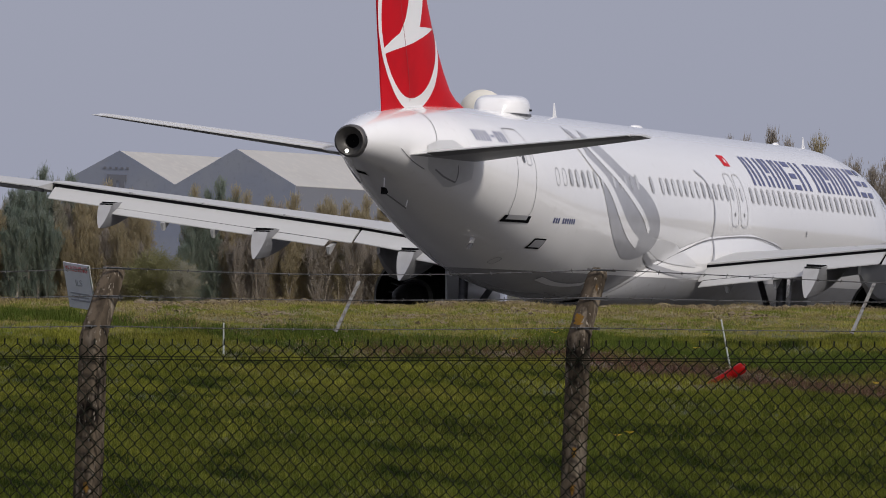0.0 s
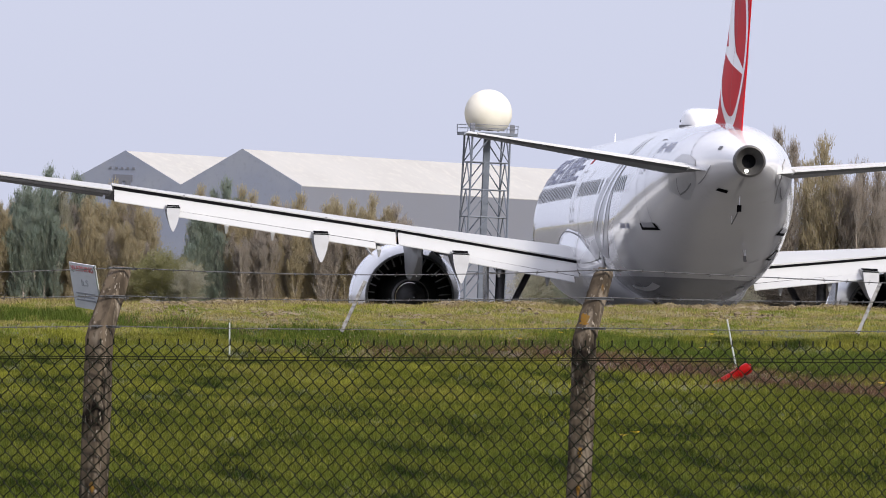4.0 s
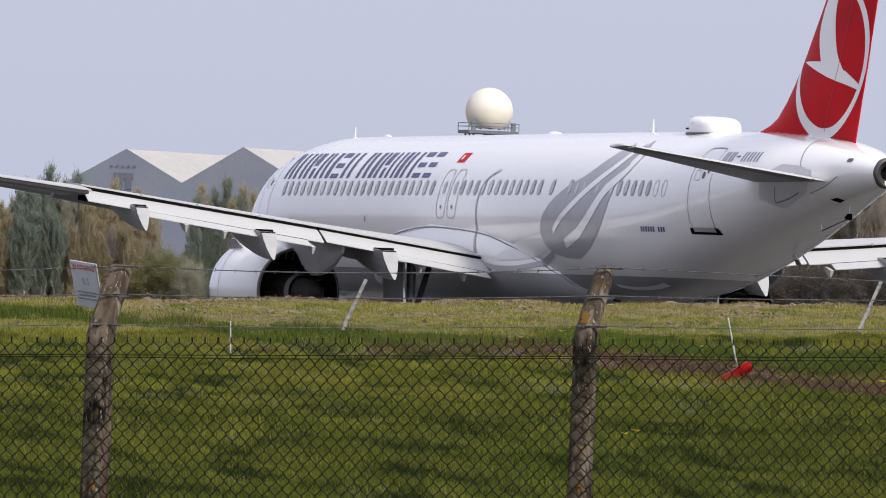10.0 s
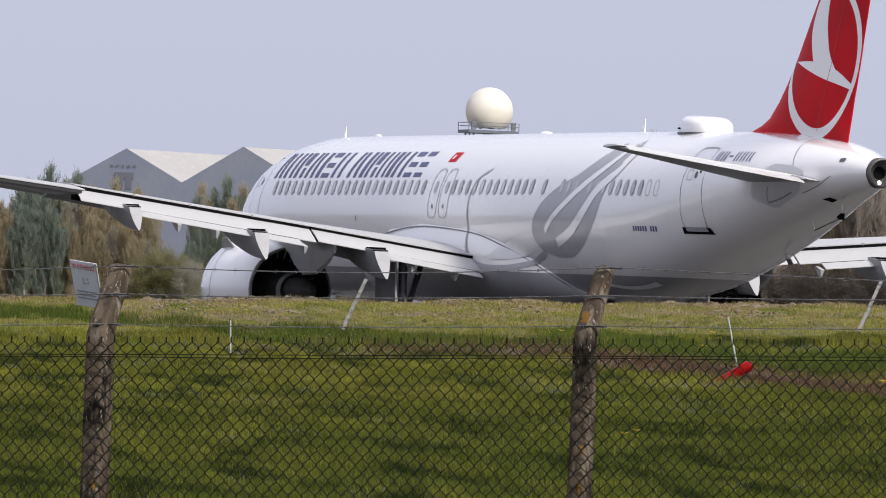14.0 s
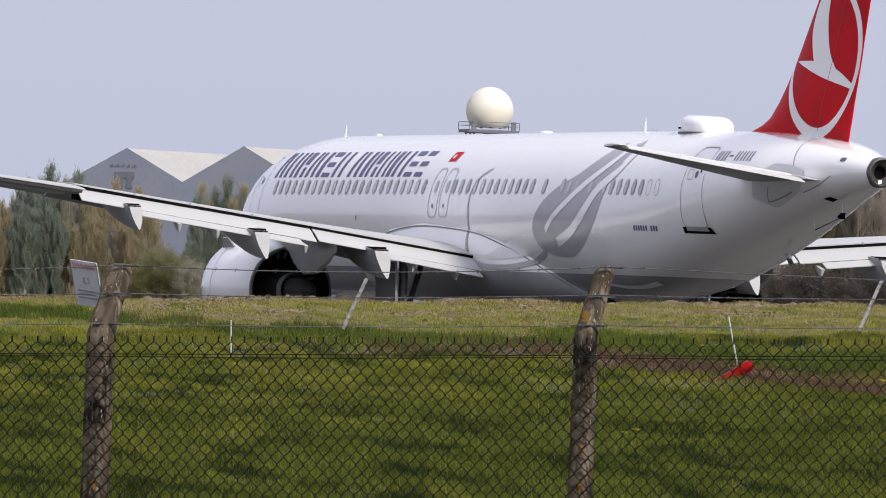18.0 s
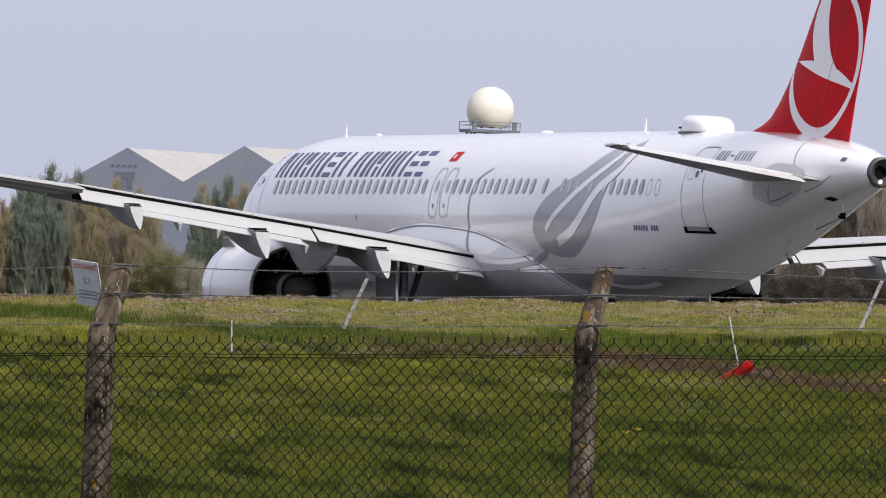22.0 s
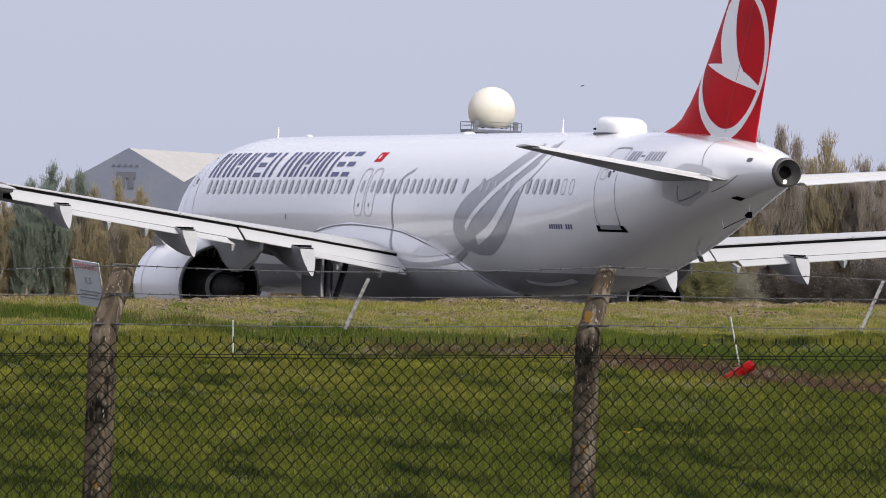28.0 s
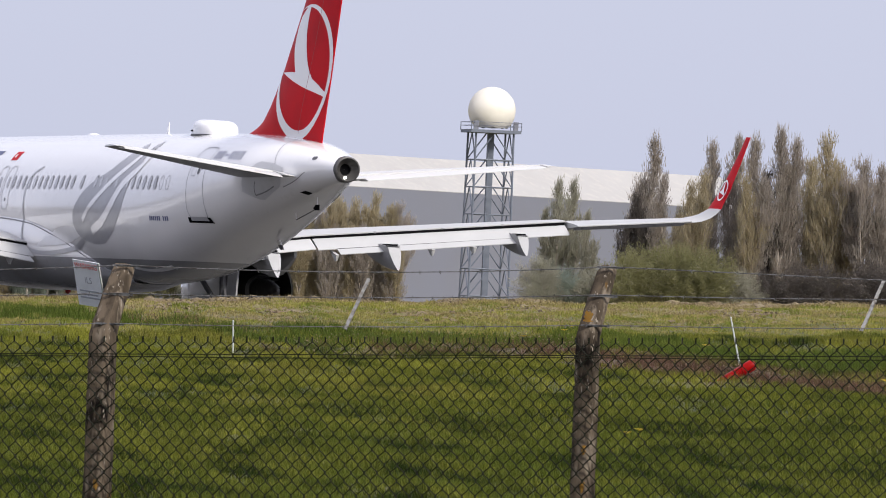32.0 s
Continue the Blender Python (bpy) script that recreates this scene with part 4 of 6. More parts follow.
                bar(0.60, 0.83, lo_z, hi_z, -0.08)
            elif style == "i":
                bar(0.14, 0.82, lo_z, hi_z)
            elif style == "h":
                for q in range(3):
                    bar(0.12, 0.82, lo_z + q * (hi_z - lo_z - 0.12) / 2, lo_z + q * (hi_z - lo_z - 0.12) / 2 + 0.12)
            a += wd
        part("flag", patch([(-25.02, 5.14), (-24.45, 5.14)], [(-25.02, 5.39), (-24.45, 5.39)], side, 4, 3, 0.006), M_RED, fus, "small red flag", False)
        part("flag_mark", plate(oval(-24.80, 5.265, 0.07, 0.06, 10, 2), side, 0.012), M_EMBLEM, fus, "", False)
        # registration and type marking, as plain bars
        for k in range(6):
            a0 = -6.80 + 0.335 * k
            if k == 2:
                part("marking_bar", patch([(a0 + 0.03, 5.25), (a0 + 0.22, 5.25)], [(a0 + 0.03, 5.29), (a0 + 0.22, 5.29)], side, 2, 1, 0.006), M_NAVY, fus, "", False)
            else:
                for u in (0.03, 0.18):
                    part("marking_bar", patch([(a0 + u, 5.15), (a0 + u + 0.06, 5.15)], [(a0 + u, 5.38), (a0 + u + 0.06, 5.38)], side, 1, 3, 0.006), M_NAVY, fus, "", False)
        for k in range(10):
            if k != 6:
                part("marking_bar", patch([(-10.82 + 0.14 * k, 3.48), (-10.73 + 0.14 * k, 3.48)], [(-10.82 + 0.14 * k, 3.60), (-10.73 + 0.14 * k, 3.60)], side, 1, 1, 0.006), M_NAVY, fus, "", False)
        # skin joints
        part("skin_joint", ribbon([(-3.3, 5.72), (-2.95, 5.3), (-2.75, 4.9)], 0.022, side, 14, 0.006), M_SEAM, fus, "", False)
        part("skin_joint", ribbon([(-2.6, 4.45), (-1.9, 4.62), (-1.3, 4.85)], 0.018, side, 10, 0.006), M_SEAM, fus, "", False)
        part("fairing_edge", ribbon([(-29.2, 3.12), (-28.0, 3.37), (-25.5, 3.53), (-22.0, 3.40), (-20.3, 3.18), (-18.5, 2.80), (-17.3, 2.40), (-16.4, 1.98)], 0.035, side, 30, 0.055), M_SEAM, fus, "", False)
    # small openings and panels under the tail
    part("hatch", plate([(-2.2, 4.27), (-1.9, 4.33), (-1.9, 4.38), (-2.2, 4.33)], 1, 0.010), M_DARK, fus, "", False)
    part("hatch", plate([(-8.62, 2.79), (-8.48, 2.79), (-8.48, 2.90), (-8.62, 2.90)], -1, 0.010), M_WHITE, fus, "", False)
    # air-intake flap hanging open under the tail cone on a long arm, and a drain mast further forward
    z = keel(-2.4, 0.04, 1, 0.0).z
    bm = loft([[(along(a), -0.04 + d, zz) for d, zz in ((-w, z - rise), (w, z - rise), (w, z - drop), (-w, z - drop))] for a, w, rise, drop in ((-2.58, 0.03, 0.27, 0.30), (-2.36, 0.05, 0.20, 0.34), (-2.28, 0.04, 0.19, 0.33))])
    flap = part("intake_flap", bm, M_DARK, fus, "black open intake flap under the tail", False)
    bm = tube(bmesh.new(), (along(-4.02), -0.04, 3.62), (along(-2.4), -0.04, z - 0.30), 0.016, 0.016, 6)
    part("flap_arm", bm, M_GALV, flap, "thin grey arm", False)
    bm = tube(bmesh.new(), (along(-4.02), -0.04, 3.62), (along(-4.15), -0.04, 3.84), 0.014, 0.014, 6)
    part("flap_link", bm, M_WHITE, flap, "", False)
    bm = tube(bmesh.new(), (along(-2.36), -0.04, z + 0.05), (along(-2.36), -0.04, z - 0.24), 0.012, 0.012, 6)
    part("flap_link", bm, M_WHITE, flap, "", False)
    z = keel(-7.1, -0.63, 1, 0.0).z
    rung = lambda a, zz: [(along(a - 0.11), -0.63 + d, zz) for d in (-0.025, 0.025)] + [(along(a + 0.11), -0.63 + d, zz) for d in (0.025, -0.025)]
    mast = part("drain_mast", loft([rung(-7.35, z + 0.06), rung(-7.08, z - 0.14)]), M_WHITE, fus, "small slanted white drain mast with a dark tip", False)
    part("mast_tip", loft([rung(-7.08, z - 0.14), rung(-6.9, z - 0.27)]), M_STRUT, mast, "", False)
    part("hatch", loop_line([(-9.3, -0.45), (-9.05, -0.75), (-8.85, -0.70), (-9.1, -0.42)], 0.02, 1, 28, 0.008, keel), M_SEAM, fus, "", False)
    # antenna dome and blade aerials along the spine
    rows, rim = [], []
    for k in range(25):
        f = k / 24
        a = -12.10 + 1.85 * f
        w = 0.57 * min(1.0, math.sin(math.pi * min(max(f, 0.02), 0.98)) ** 0.3)
        h = float(np.interp(f, [0, 0.05, 0.14, 0.3, 0.7, 0.88, 0.96, 1.0], [0.06, 0.26, 0.43, 0.47, 0.44, 0.37, 0.22, 0.03]))
        rows.append([(along(a), w * math.copysign(abs(math.cos(t)) ** 0.5, math.cos(t)), 5.72 + 0.10 + h * math.sin(t) ** 0.5 if i not in (0, 18) else 5.70) for i, t in ((i, math.pi * i / 18) for i in range(19))])
        rim.append([(along(a), q * (w + 0.03), zz) for q, zz in ((-1, 5.62), (1, 5.62), (1, 5.875), (-1, 5.875))])
    dome = part("antenna_dome", loft(rows), M_WHITE, plane, "white humped antenna fairing")
    part("dome_gasket", loft(rim), M_STRUT, dome, "", False)
    for q in (1, -1):
        y0, y1 = sorted((q * 0.46, q * 0.560))
        part("dome_vent", box(bmesh.new(), along(-11.44), along(-11.60), y0, y1, 5.945, 5.985), M_DARK, dome, "", False)
    for a, h in ((-15.4, 0.34), (-37.5, 0.34)):
        z = section(a)[0] + section(a)[1] - 0.02
        bm = loft([[(along(a - 0.10), -0.02, z), (along(a - 0.10), 0.02, z), (along(a + 0.12), 0.02, z), (along(a + 0.12), -0.02, z)],
                   [(along(a + 0.09), -0.006, z + h), (along(a + 0.09), 0.006, z + h), (along(a + 0.13), 0.006, z + h), (along(a + 0.13), -0.006, z + h)]])
        part("blade_aerial", bm, M_WHITE, plane, "", False)
    for a, big in ((-22.2, 0.9), (-34.8, 0.5)):
        bm = bmesh.new()
        bmesh.ops.create_uvsphere(bm, u_segments=16, v_segments=8, radius=1, matrix=Matrix.Translation((along(a), 0, section(a)[0] + section(a)[1] - 0.01)) @ Matrix.Diagonal((0.42 * big, 0.16 * big, 0.07, 1)))
        part("spine_blister", bm, M_WHITE, plane)
    bm = bmesh.new()
    bmesh.ops.create_uvsphere(bm, u_segments=12, v_segments=8, radius=0.08, matrix=Matrix.Translation((along(-24.0), 0, 1.48)))
    part("belly_beacon", bm, M_BEACON, plane, "small red beacon lens")
    # flight-deck windows
    for side in (1, -1):
        for a0, a1, z0, z1 in ((-42.35, -41.7, 4.35, 4.85), (-41.6, -41.0, 4.38, 4.92)):
            part("cockpit_window", patch([(a0, z0), (a1, z0)], [(a0 + 0.15, z1), (a1, z1)], side, 4, 3, 0.010), M_PANE, plane, "", False)


def build_gear(plane):
    x = -0.95
    for side in (1, -1):
        y = side * 3.8
        bm = bmesh.new()
        tube(bm, (x, y, 0.60), (x, y, 1.55), 0.075, 0.075, 12)
        tube(bm, (x, y, 1.45), (x + 0.05, y, 2.75), 0.105, 0.12, 12)
        leg = part("main_gear_leg", bm, M_STRUT, plane, "dark steel landing-gear leg")
        bm = bmesh.new()
        tube(bm, (x + 0.08, y - side * 0.12, 1.25), (x + 0.80, y - side * 0.72, 2.45), 0.075, 0.075, 10)
        part("side_brace", bm, M_STRUT, leg, "dark folding brace", False)
        bm = bmesh.new()
        tube(bm, (x - 0.15, y, 0.95), (x - 0.35, y, 1.35), 0.04, 0.04, 8)
        tube(bm, (x - 0.35, y, 1.35), (x - 0.1, y, 1.72), 0.04, 0.04, 8)
        part("torque_link", bm, M_STRUT, leg)
        bm = bmesh.new()
        box(bm, -0.35, 1.15, -0.025, 0.025, 1.15, 2.55, Matrix.Translation((x, y + side * 0.20, 0)) @ Matrix.Rotation(side * radians(-3), 4, "X"))
        part("gear_door", bm, M_BELLY, leg, "pale gear door", False)
        for k in (-1, 1):
            wheel = new("main_wheel")
            wheel.parent = plane
            wheel.location = (x, y + k * 0.46, 0.585)
            wheel_parts(wheel, 0.585, 0.40)
    bm = bmesh.new()
    tube(bm, (16.9, 0, 0.40), (16.75, 0, 1.95), 0.09, 0.12, 12)
    tube(bm, (16.85, 0, 1.1), (15.6, 0, 1.85), 0.05, 0.05, 8)
    nose = part("nose_gear_leg", bm, M_STRUT, plane, "dark steel nose-gear leg")
    for side in (1, -1):
        bm = bmesh.new()
        box(bm, 16.2, 17.5, -0.015, 0.015, 1.1, 1.85, Matrix.Translation((0, side * 0.38, 0)))
        part("nose_gear_door", bm, M_WHITE, nose, "", False)
        wheel = new("nose_wheel")
        wheel.parent = plane
        wheel.location = (16.9, side * 0.25, 0.38)
        wheel_parts(wheel, 0.38, 0.22)


def wheel_parts(wheel, r, w):
    prof = [(-w / 2, r * 0.58), (-w / 2, r * 0.80), (-w * 0.42, r * 0.95), (-w * 0.2, r), (w * 0.2, r), (w * 0.42, r * 0.95), (w / 2, r * 0.80), (w / 2, r * 0.58)]
    bm = loft([[(rr * math.cos(t), yy, rr * math.sin(t)) for t in (2 * math.pi * i / 28 for i in range(28))] for yy, rr in prof], False)
    part("tyre", bm, M_TYRE, wheel)
    bm = loft([[(rr * math.cos(t), yy, rr * math.sin(t)) for t in (2 * math.pi * i / 28 for i in range(28))] for yy, rr in ((-w * 0.42, r * 0.1), (-w * 0.45, r * 0.56), (-w / 2, r * 0.59), (w / 2, r * 0.59), (w * 0.45, r * 0.56), (w * 0.42, r * 0.1))])
    part("rim", bm, M_GALV, wheel)


AIRLINER = build_airliner()


# ---- ground: a falling field, a bank in front of the taxiway, flat airfield to the horizon ----
PROFILE = [(-60, -0.3), (0, -0.28), (40, -0.5), (58, -0.5), (66, -0.28), (76, 0.05), (90, 0.39), (105, 0.62), (115, 0.82), (120, 0.93), (123, 1.04), (126, 1.12), (140, 1.35), (149, 1.50), (153, 1.50), (160, 0.9), (172, 0.0), (5000, 0.0)]


def drift(x, y, seed=0):
    """Smooth random field between 0 and 1 over a unit lattice."""
    x, y = np.asarray(x, float), np.asarray(y, float)
    xi, yi = np.floor(x), np.floor(y)
    fx, fy = x - xi, y - yi
    fx, fy = fx * fx * (3 - 2 * fx), fy * fy * (3 - 2 * fy)
    pick = lambda a, b: np.modf(np.abs(np.sin(a * 127.1 + b * 311.7 + seed * 74.7) * 43758.5453))[0]
    return (pick(xi, yi) * (1 - fx) + pick(xi + 1, yi) * fx) * (1 - fy) + (pick(xi, yi + 1) * (1 - fx) + pick(xi + 1, yi + 1) * fx) * fy


def swell(x, y):
    """Tussocks and hollows of the rough field."""
    field = np.clip((y - 64) / 4, 0, 1) * np.clip((150 - y) / 6, 0, 1)
    return field * (0.105 * (drift(x / 0.60 + 0.30 * y, y / 4.5, 1) - 0.5) + 0.050 * (drift(x / 0.22 + 0.5 * y, y / 1.8, 2) - 0.5))


def ground_z(x, y):
    base = np.interp(y, [p[0] for p in PROFILE], [p[1] for p in PROFILE])
    slope = np.interp(y, [-60, 40, 60, 105, 152, 172], [0.0, 0.035, 0.042, 0.042, 0.033, 0.0])
    return base + slope * np.clip(x, -14, 14) + np.where((y > 66) & (y < 160), 1.0, 0.0) * (0.022 * np.sin(x * 1.7 + y * 0.31) * np.sin(y * 0.23 + 1) + 0.012 * np.sin(x * 4.1 - y * 0.9))


def crest(x, y):
    """Small rough lumps along the top of the bank."""
    k = np.exp(-((y - 151) / 4.0) ** 2)
    return k * (0.018 * np.sin(x * 2.3 + 0.4) + 0.014 * np.sin(x * 5.9 + y) + 0.010 * np.sin(x * 11.0 + 2 * y))


def lift_z(x, y):
    return ground_z(x, y) + crest(x, y) + swell(x, y)


def sheet(name, xs, ys, material, zf, label, kind="structure", dz=0.0):
    X, Y = np.meshgrid(xs, ys)
    Z = zf(X, Y) + dz
    v = np.stack([X.ravel(), Y.ravel(), Z.ravel()], 1)
    n = len(xs)
    f = [(j * n + i, j * n + i + 1, (j + 1) * n + i + 1, (j + 1) * n + i) for j in range(len(ys) - 1) for i in range(n - 1)]
    me = bpy.data.meshes.new(name)
    me.from_pydata(v.tolist(), [], f)
    me.materials.append(material)
    me.shade_smooth()
    return tagged(new(name, me), label, "ground", kind=kind)


XS = np.concatenate([np.linspace(-3000, -40, 12), np.linspace(-24, -14.5, 8), np.linspace(-14, -8.2, 20), np.linspace(-8, 8, 130), np.linspace(8.2, 14, 20), np.linspace(14.5, 24, 8), np.linspace(40, 3000, 12)])
YS = np.concatenate([np.linspace(-60, 50, 8), np.linspace(56, 132, 200), np.linspace(132.5, 162, 80), np.linspace(164, 180, 9), np.linspace(200, 420, 8), np.linspace(600, 4900, 12)])
GROUND = sheet("ground", XS, YS, M_TURF, lift_z, "rough green turf falling towards the fence, with a bank")
# out of view; stretched far and toned to set bounce and reflections on the jet
TAXIWAY = sheet("taxiway", np.linspace(-2900, 2900, 9), np.array([178.0, 1100.0]), M_ASPH, lambda x, y: 0 * x, "unseen paved taxiway, widened to set light bounced onto the jet", "structure", 0.012)


def blades(name, count, region, height, width, material, label, keep=None, per=5, lean=0.5):
    """Grass as one mesh: tufts of single-triangle blades."""
    rng = np.random.default_rng(abs(hash(len(name) * 31 + count)) % 9999)
    y0, y1 = region
    u = rng.random(count)
    y = y0 + (y1 - y0) * u
    half = 0.0455 * y + 0.5
    x = (rng.random(count) * 2 - 1) * half
    if keep is not None:
        m = keep(x, y, rng.random(count))
        x, y = x[m], y[m]
    n = len(x)
    z = lift_z(x, y)
    vs, patchy = [], 0.15 + 0.75 * drift(x / 0.55, y / 2.4, 5) + 0.45 * drift(x / 0.17, y / 0.8, 6)
    for k in range(per):
        ang = rng.random(n) * 2 * np.pi
        h = height * (0.45 + 0.9 * rng.random(n)) * np.clip(patchy + 0.25, 0.45, 1.5)
        d = (rng.random((n, 2)) - 0.5) * 0.09
        bx, by = x + d[:, 0], y + d[:, 1]
        w = width * (0.6 + 0.8 * rng.random(n))
        lx, ly = (rng.random(n) - 0.5) * 2 * lean * h, (rng.random(n) - 0.5) * 2 * lean * h
        a = np.stack([bx - w * np.cos(ang) / 2, by - w * np.sin(ang) / 2, z - 0.01], 1)
        b = np.stack([bx + w * np.cos(ang) / 2, by + w * np.sin(ang) / 2, z - 0.01], 1)
        c = np.stack([bx + lx, by + ly, z + h], 1)
        vs.append(np.stack([a, b, c], 1).reshape(-1, 3))
    v = np.concatenate(vs)
    t = len(v) // 3
    me = bpy.data.meshes.new(name)
    me.vertices.add(len(v))
    me.vertices.foreach_set("co", v.astype(np.float32).ravel())
    me.loops.add(len(v))
    me.loops.foreach_set("vertex_index", np.arange(len(v), dtype=np.int32))
    me.polygons.add(t)
    me.polygons.foreach_set("loop_start", np.arange(0, 3 * t, 3, dtype=np.int32))
    me.update(calc_edges=True)
    me.materials.append(material)
    return tagged(new(name, me), label, "grass", kind="stuff")


def worn_y(x):
    """Middle of the worn strip of soil and dead stalks, which bends towards the fence."""
    return 121 - 5.1 * np.maximum(0, x - 1) + 0.8 * np.sin(x * 1.7)


def straw(x, y):
    """Where the grass is dry: the bank's top, and a worn strip before it."""
    worn = np.exp(-((y - worn_y(x)) / 3.6) ** 2) * np.clip(0.62 + 0.2 * x, 0.0, 0.93) + 0.6 * np.exp(-((y - 120.6) / 1.0) ** 2) * np.clip((x - 2.3) / 1.5, 0, 1)
    rough = np.sin(x * 1.1 + 1.7 * np.sin(y * 0.21 + 0.6)) * np.sin(y * 0.62 + 1.3 * np.sin(x * 0.7)) + 0.4 * np.sin(x * 3.3 + y * 0.9)
    top = np.clip((y - 126) / 10, 0, 1) * np.clip(0.36 + 0.55 * rough, 0.06, 0.9) + 0.35 * np.exp(-((y - 151) / 2.5) ** 2)
    bare = 0.8 * np.exp(-((y - 106.5) / 2.2) ** 2 - ((x - 1.85) / 0.45) ** 2) 
    return np.clip(worn + top + bare + 0.06, 0, 0.92)


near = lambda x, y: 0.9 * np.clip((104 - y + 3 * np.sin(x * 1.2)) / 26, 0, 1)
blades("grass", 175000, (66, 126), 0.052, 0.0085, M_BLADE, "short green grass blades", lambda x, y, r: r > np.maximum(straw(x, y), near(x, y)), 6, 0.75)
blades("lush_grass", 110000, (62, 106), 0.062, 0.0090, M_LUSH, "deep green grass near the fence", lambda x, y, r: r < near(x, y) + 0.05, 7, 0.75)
blades("grass_bank", 90000, (124, 155), 0.027, 0.012, M_BANK, "short green grass on the bank", lambda x, y, r: r > straw(x, y))
blades("dry_grass", 90000, (122, 155), 0.032, 0.011, M_DRY, "dry straw-coloured grass", lambda x, y, r: r < straw(x, y), 4, 1.2)


def bank_foot(x):
    """Line of the rank grass under the lip of the bank."""
    return np.interp(x, [-6, -4.9, -3.9, -2.45, -1.2, 0.1, 1.9, 2.55, 3.2, 4.0, 5.0], [138, 136, 132, 126, 123.6, 123.3, 123.5, 120.8, 118.5, 115.5, 114.5])


def rank(x, y, r):
    """How thickly the rank grass stands: in runs, broken by bare stretches."""
    runs = np.interp(x, [-6, -4.4, -3.8, -2.9, -2.2, 0.3, 0.9, 1.6, 2.2, 3.2, 3.5, 3.9, 4.2, 6], [0.5, 0.45, 0.2, 0.12, 0.4, 0.32, 0.25, 0.8, 1, 0.9, 0.3, 0.5, 0.9, 0.9])
    return r < 0.85 * runs * np.clip(1.1 - np.abs(y - bank_foot(x)) / (2.4 + 1.6 * drift(x / 0.6, y / 5, 9)), 0, 1)


blades("tall_grass", 130000, (112, 141), 0.095, 0.010, M_TALL, "longer green grass at the foot of the bank, darkened as shade", rank, 6, 0.6)
blades("dead_stalks", 70000, (94, 126), 0.085, 0.006, M_WEED, "brown dead weed stalks",
       lambda x, y, r: r < np.clip(1.15 - np.abs(y - worn_y(x)) / np.clip(3.6 + 0.6 * x, 1.5, 6.5), 0, 1) * np.clip(0.35 + 0.22 * x + 0.5 * (drift(x / 0.35, y / 2.0, 12) - 0.4), 0, 0.8), 5, 0.7)
blades("hollow_stalks", 30000, (124, 140), 0.050, 0.008, M_WEED, "brown dead stalks in the hollow under the bank",
       lambda x, y, r: (x < -1.6) & (r < 0.75 * np.clip(1 - np.abs(y - bank_foot(x) - 1.2) / 2.0, 0, 1) * np.interp(x, [-4.5, -3.8, -2.3, -1.7], [0.1, 1, 1, 0.2])), 5, 0.9)
blades("crest_tufts", 9000, (147, 153), 0.055, 0.012, M_DRY, "ragged dry tufts along the top of the bank", lambda x, y, r: r < 0.35 + 0.45 * np.sin(x * 3.1) * np.sin(x * 1.3 + 2), 6, 1.0)


def clump_cores(rng, centres, grow, stretch=(1, 1, 2.4), jag=0.18):
    """Leafy hearts of the clumps: small uneven twelve-cornered bodies."""
    g = (1 + 5 ** 0.5) / 2
    base = np.array([(-1, g, 0), (1, g, 0), (-1, -g, 0), (1, -g, 0), (0, -1, g), (0, 1, g), (0, -1, -g), (0, 1, -g), (g, 0, -1), (g, 0, 1), (-g, 0, -1), (-g, 0, 1)]) / 1.9
    tri = np.array([(0, 11, 5), (0, 5, 1), (0, 1, 7), (0, 7, 10), (0, 10, 11), (1, 5, 9), (5, 11, 4), (11, 10, 2), (10, 7, 6), (7, 1, 8), (3, 9, 4), (3, 4, 2), (3, 2, 6), (3, 6, 8), (3, 8, 9), (4, 9, 5), (2, 4, 11), (6, 2, 10), (8, 6, 7), (9, 8, 1)])
    verts, faces = [], []
    for k, (x, y, z, s) in enumerate(centres):
        verts.append(base * (1 + rng.normal(0, jag, (12, 1))) * s * grow * np.array(stretch) + np.array([x, y, z]))
        faces.append(tri + 12 * k)
    return np.concatenate(verts), np.concatenate(faces)


def mesh_of_tris(name, v, cores=None):
    idx = np.arange(len(v), dtype=np.int32)
    if cores is not None:
        idx = np.concatenate([cores[1].ravel(), idx + len(cores[0])])
        v = np.concatenate([cores[0], v])
    me = bpy.data.meshes.new(name)
    t = len(idx) // 3
    me.vertices.add(len(v))
    me.vertices.foreach_set("co", v.astype(np.float32).ravel())
    me.loops.add(len(idx))
    me.loops.foreach_set("vertex_index", idx.astype(np.int32))
    me.polygons.add(t)
    me.polygons.foreach_set("loop_start", np.arange(0, 3 * t, 3, dtype=np.int32))
    me.update(calc_edges=True)
    return me


def build_clods():
    """Dry turned-up earth and matted roots along the top of the bank and in streaks on it."""
    rng = np.random.default_rng(8)
    rows = []
    for _ in range(4200):
        x = rng.uniform(-7.2, 7.2)
        y = rng.choice([rng.normal(150.8, 0.9), rng.normal(142 + 1.5 * math.sin(x), 1.0), rng.normal(134 + math.sin(2 * x), 0.8)], p=[0.55, 0.3, 0.15])
        if math.sin(x * 1.7 + 0.5) + 0.6 * math.sin(x * 4.1 + y * 0.2) + rng.normal(0, 0.35) > 0.1:
            rows.append((x, y, float(lift_z(np.array(x), np.array(y))) + 0.004, rng.uniform(0.012, 0.04) * (1.7 if y > 148 else 1.0)))
    v, f = clump_cores(rng, rows, 1.0, (1.5, 1.5, 0.75), 0.32)
    me = mesh_of_tris("earth_clods", v[f].reshape(-1, 3))
    me.materials.append(M_CLOD)
    tagged(new("earth_clods", me), "dry brown clods of earth on the grassy bank", "earth", kind="stuff")


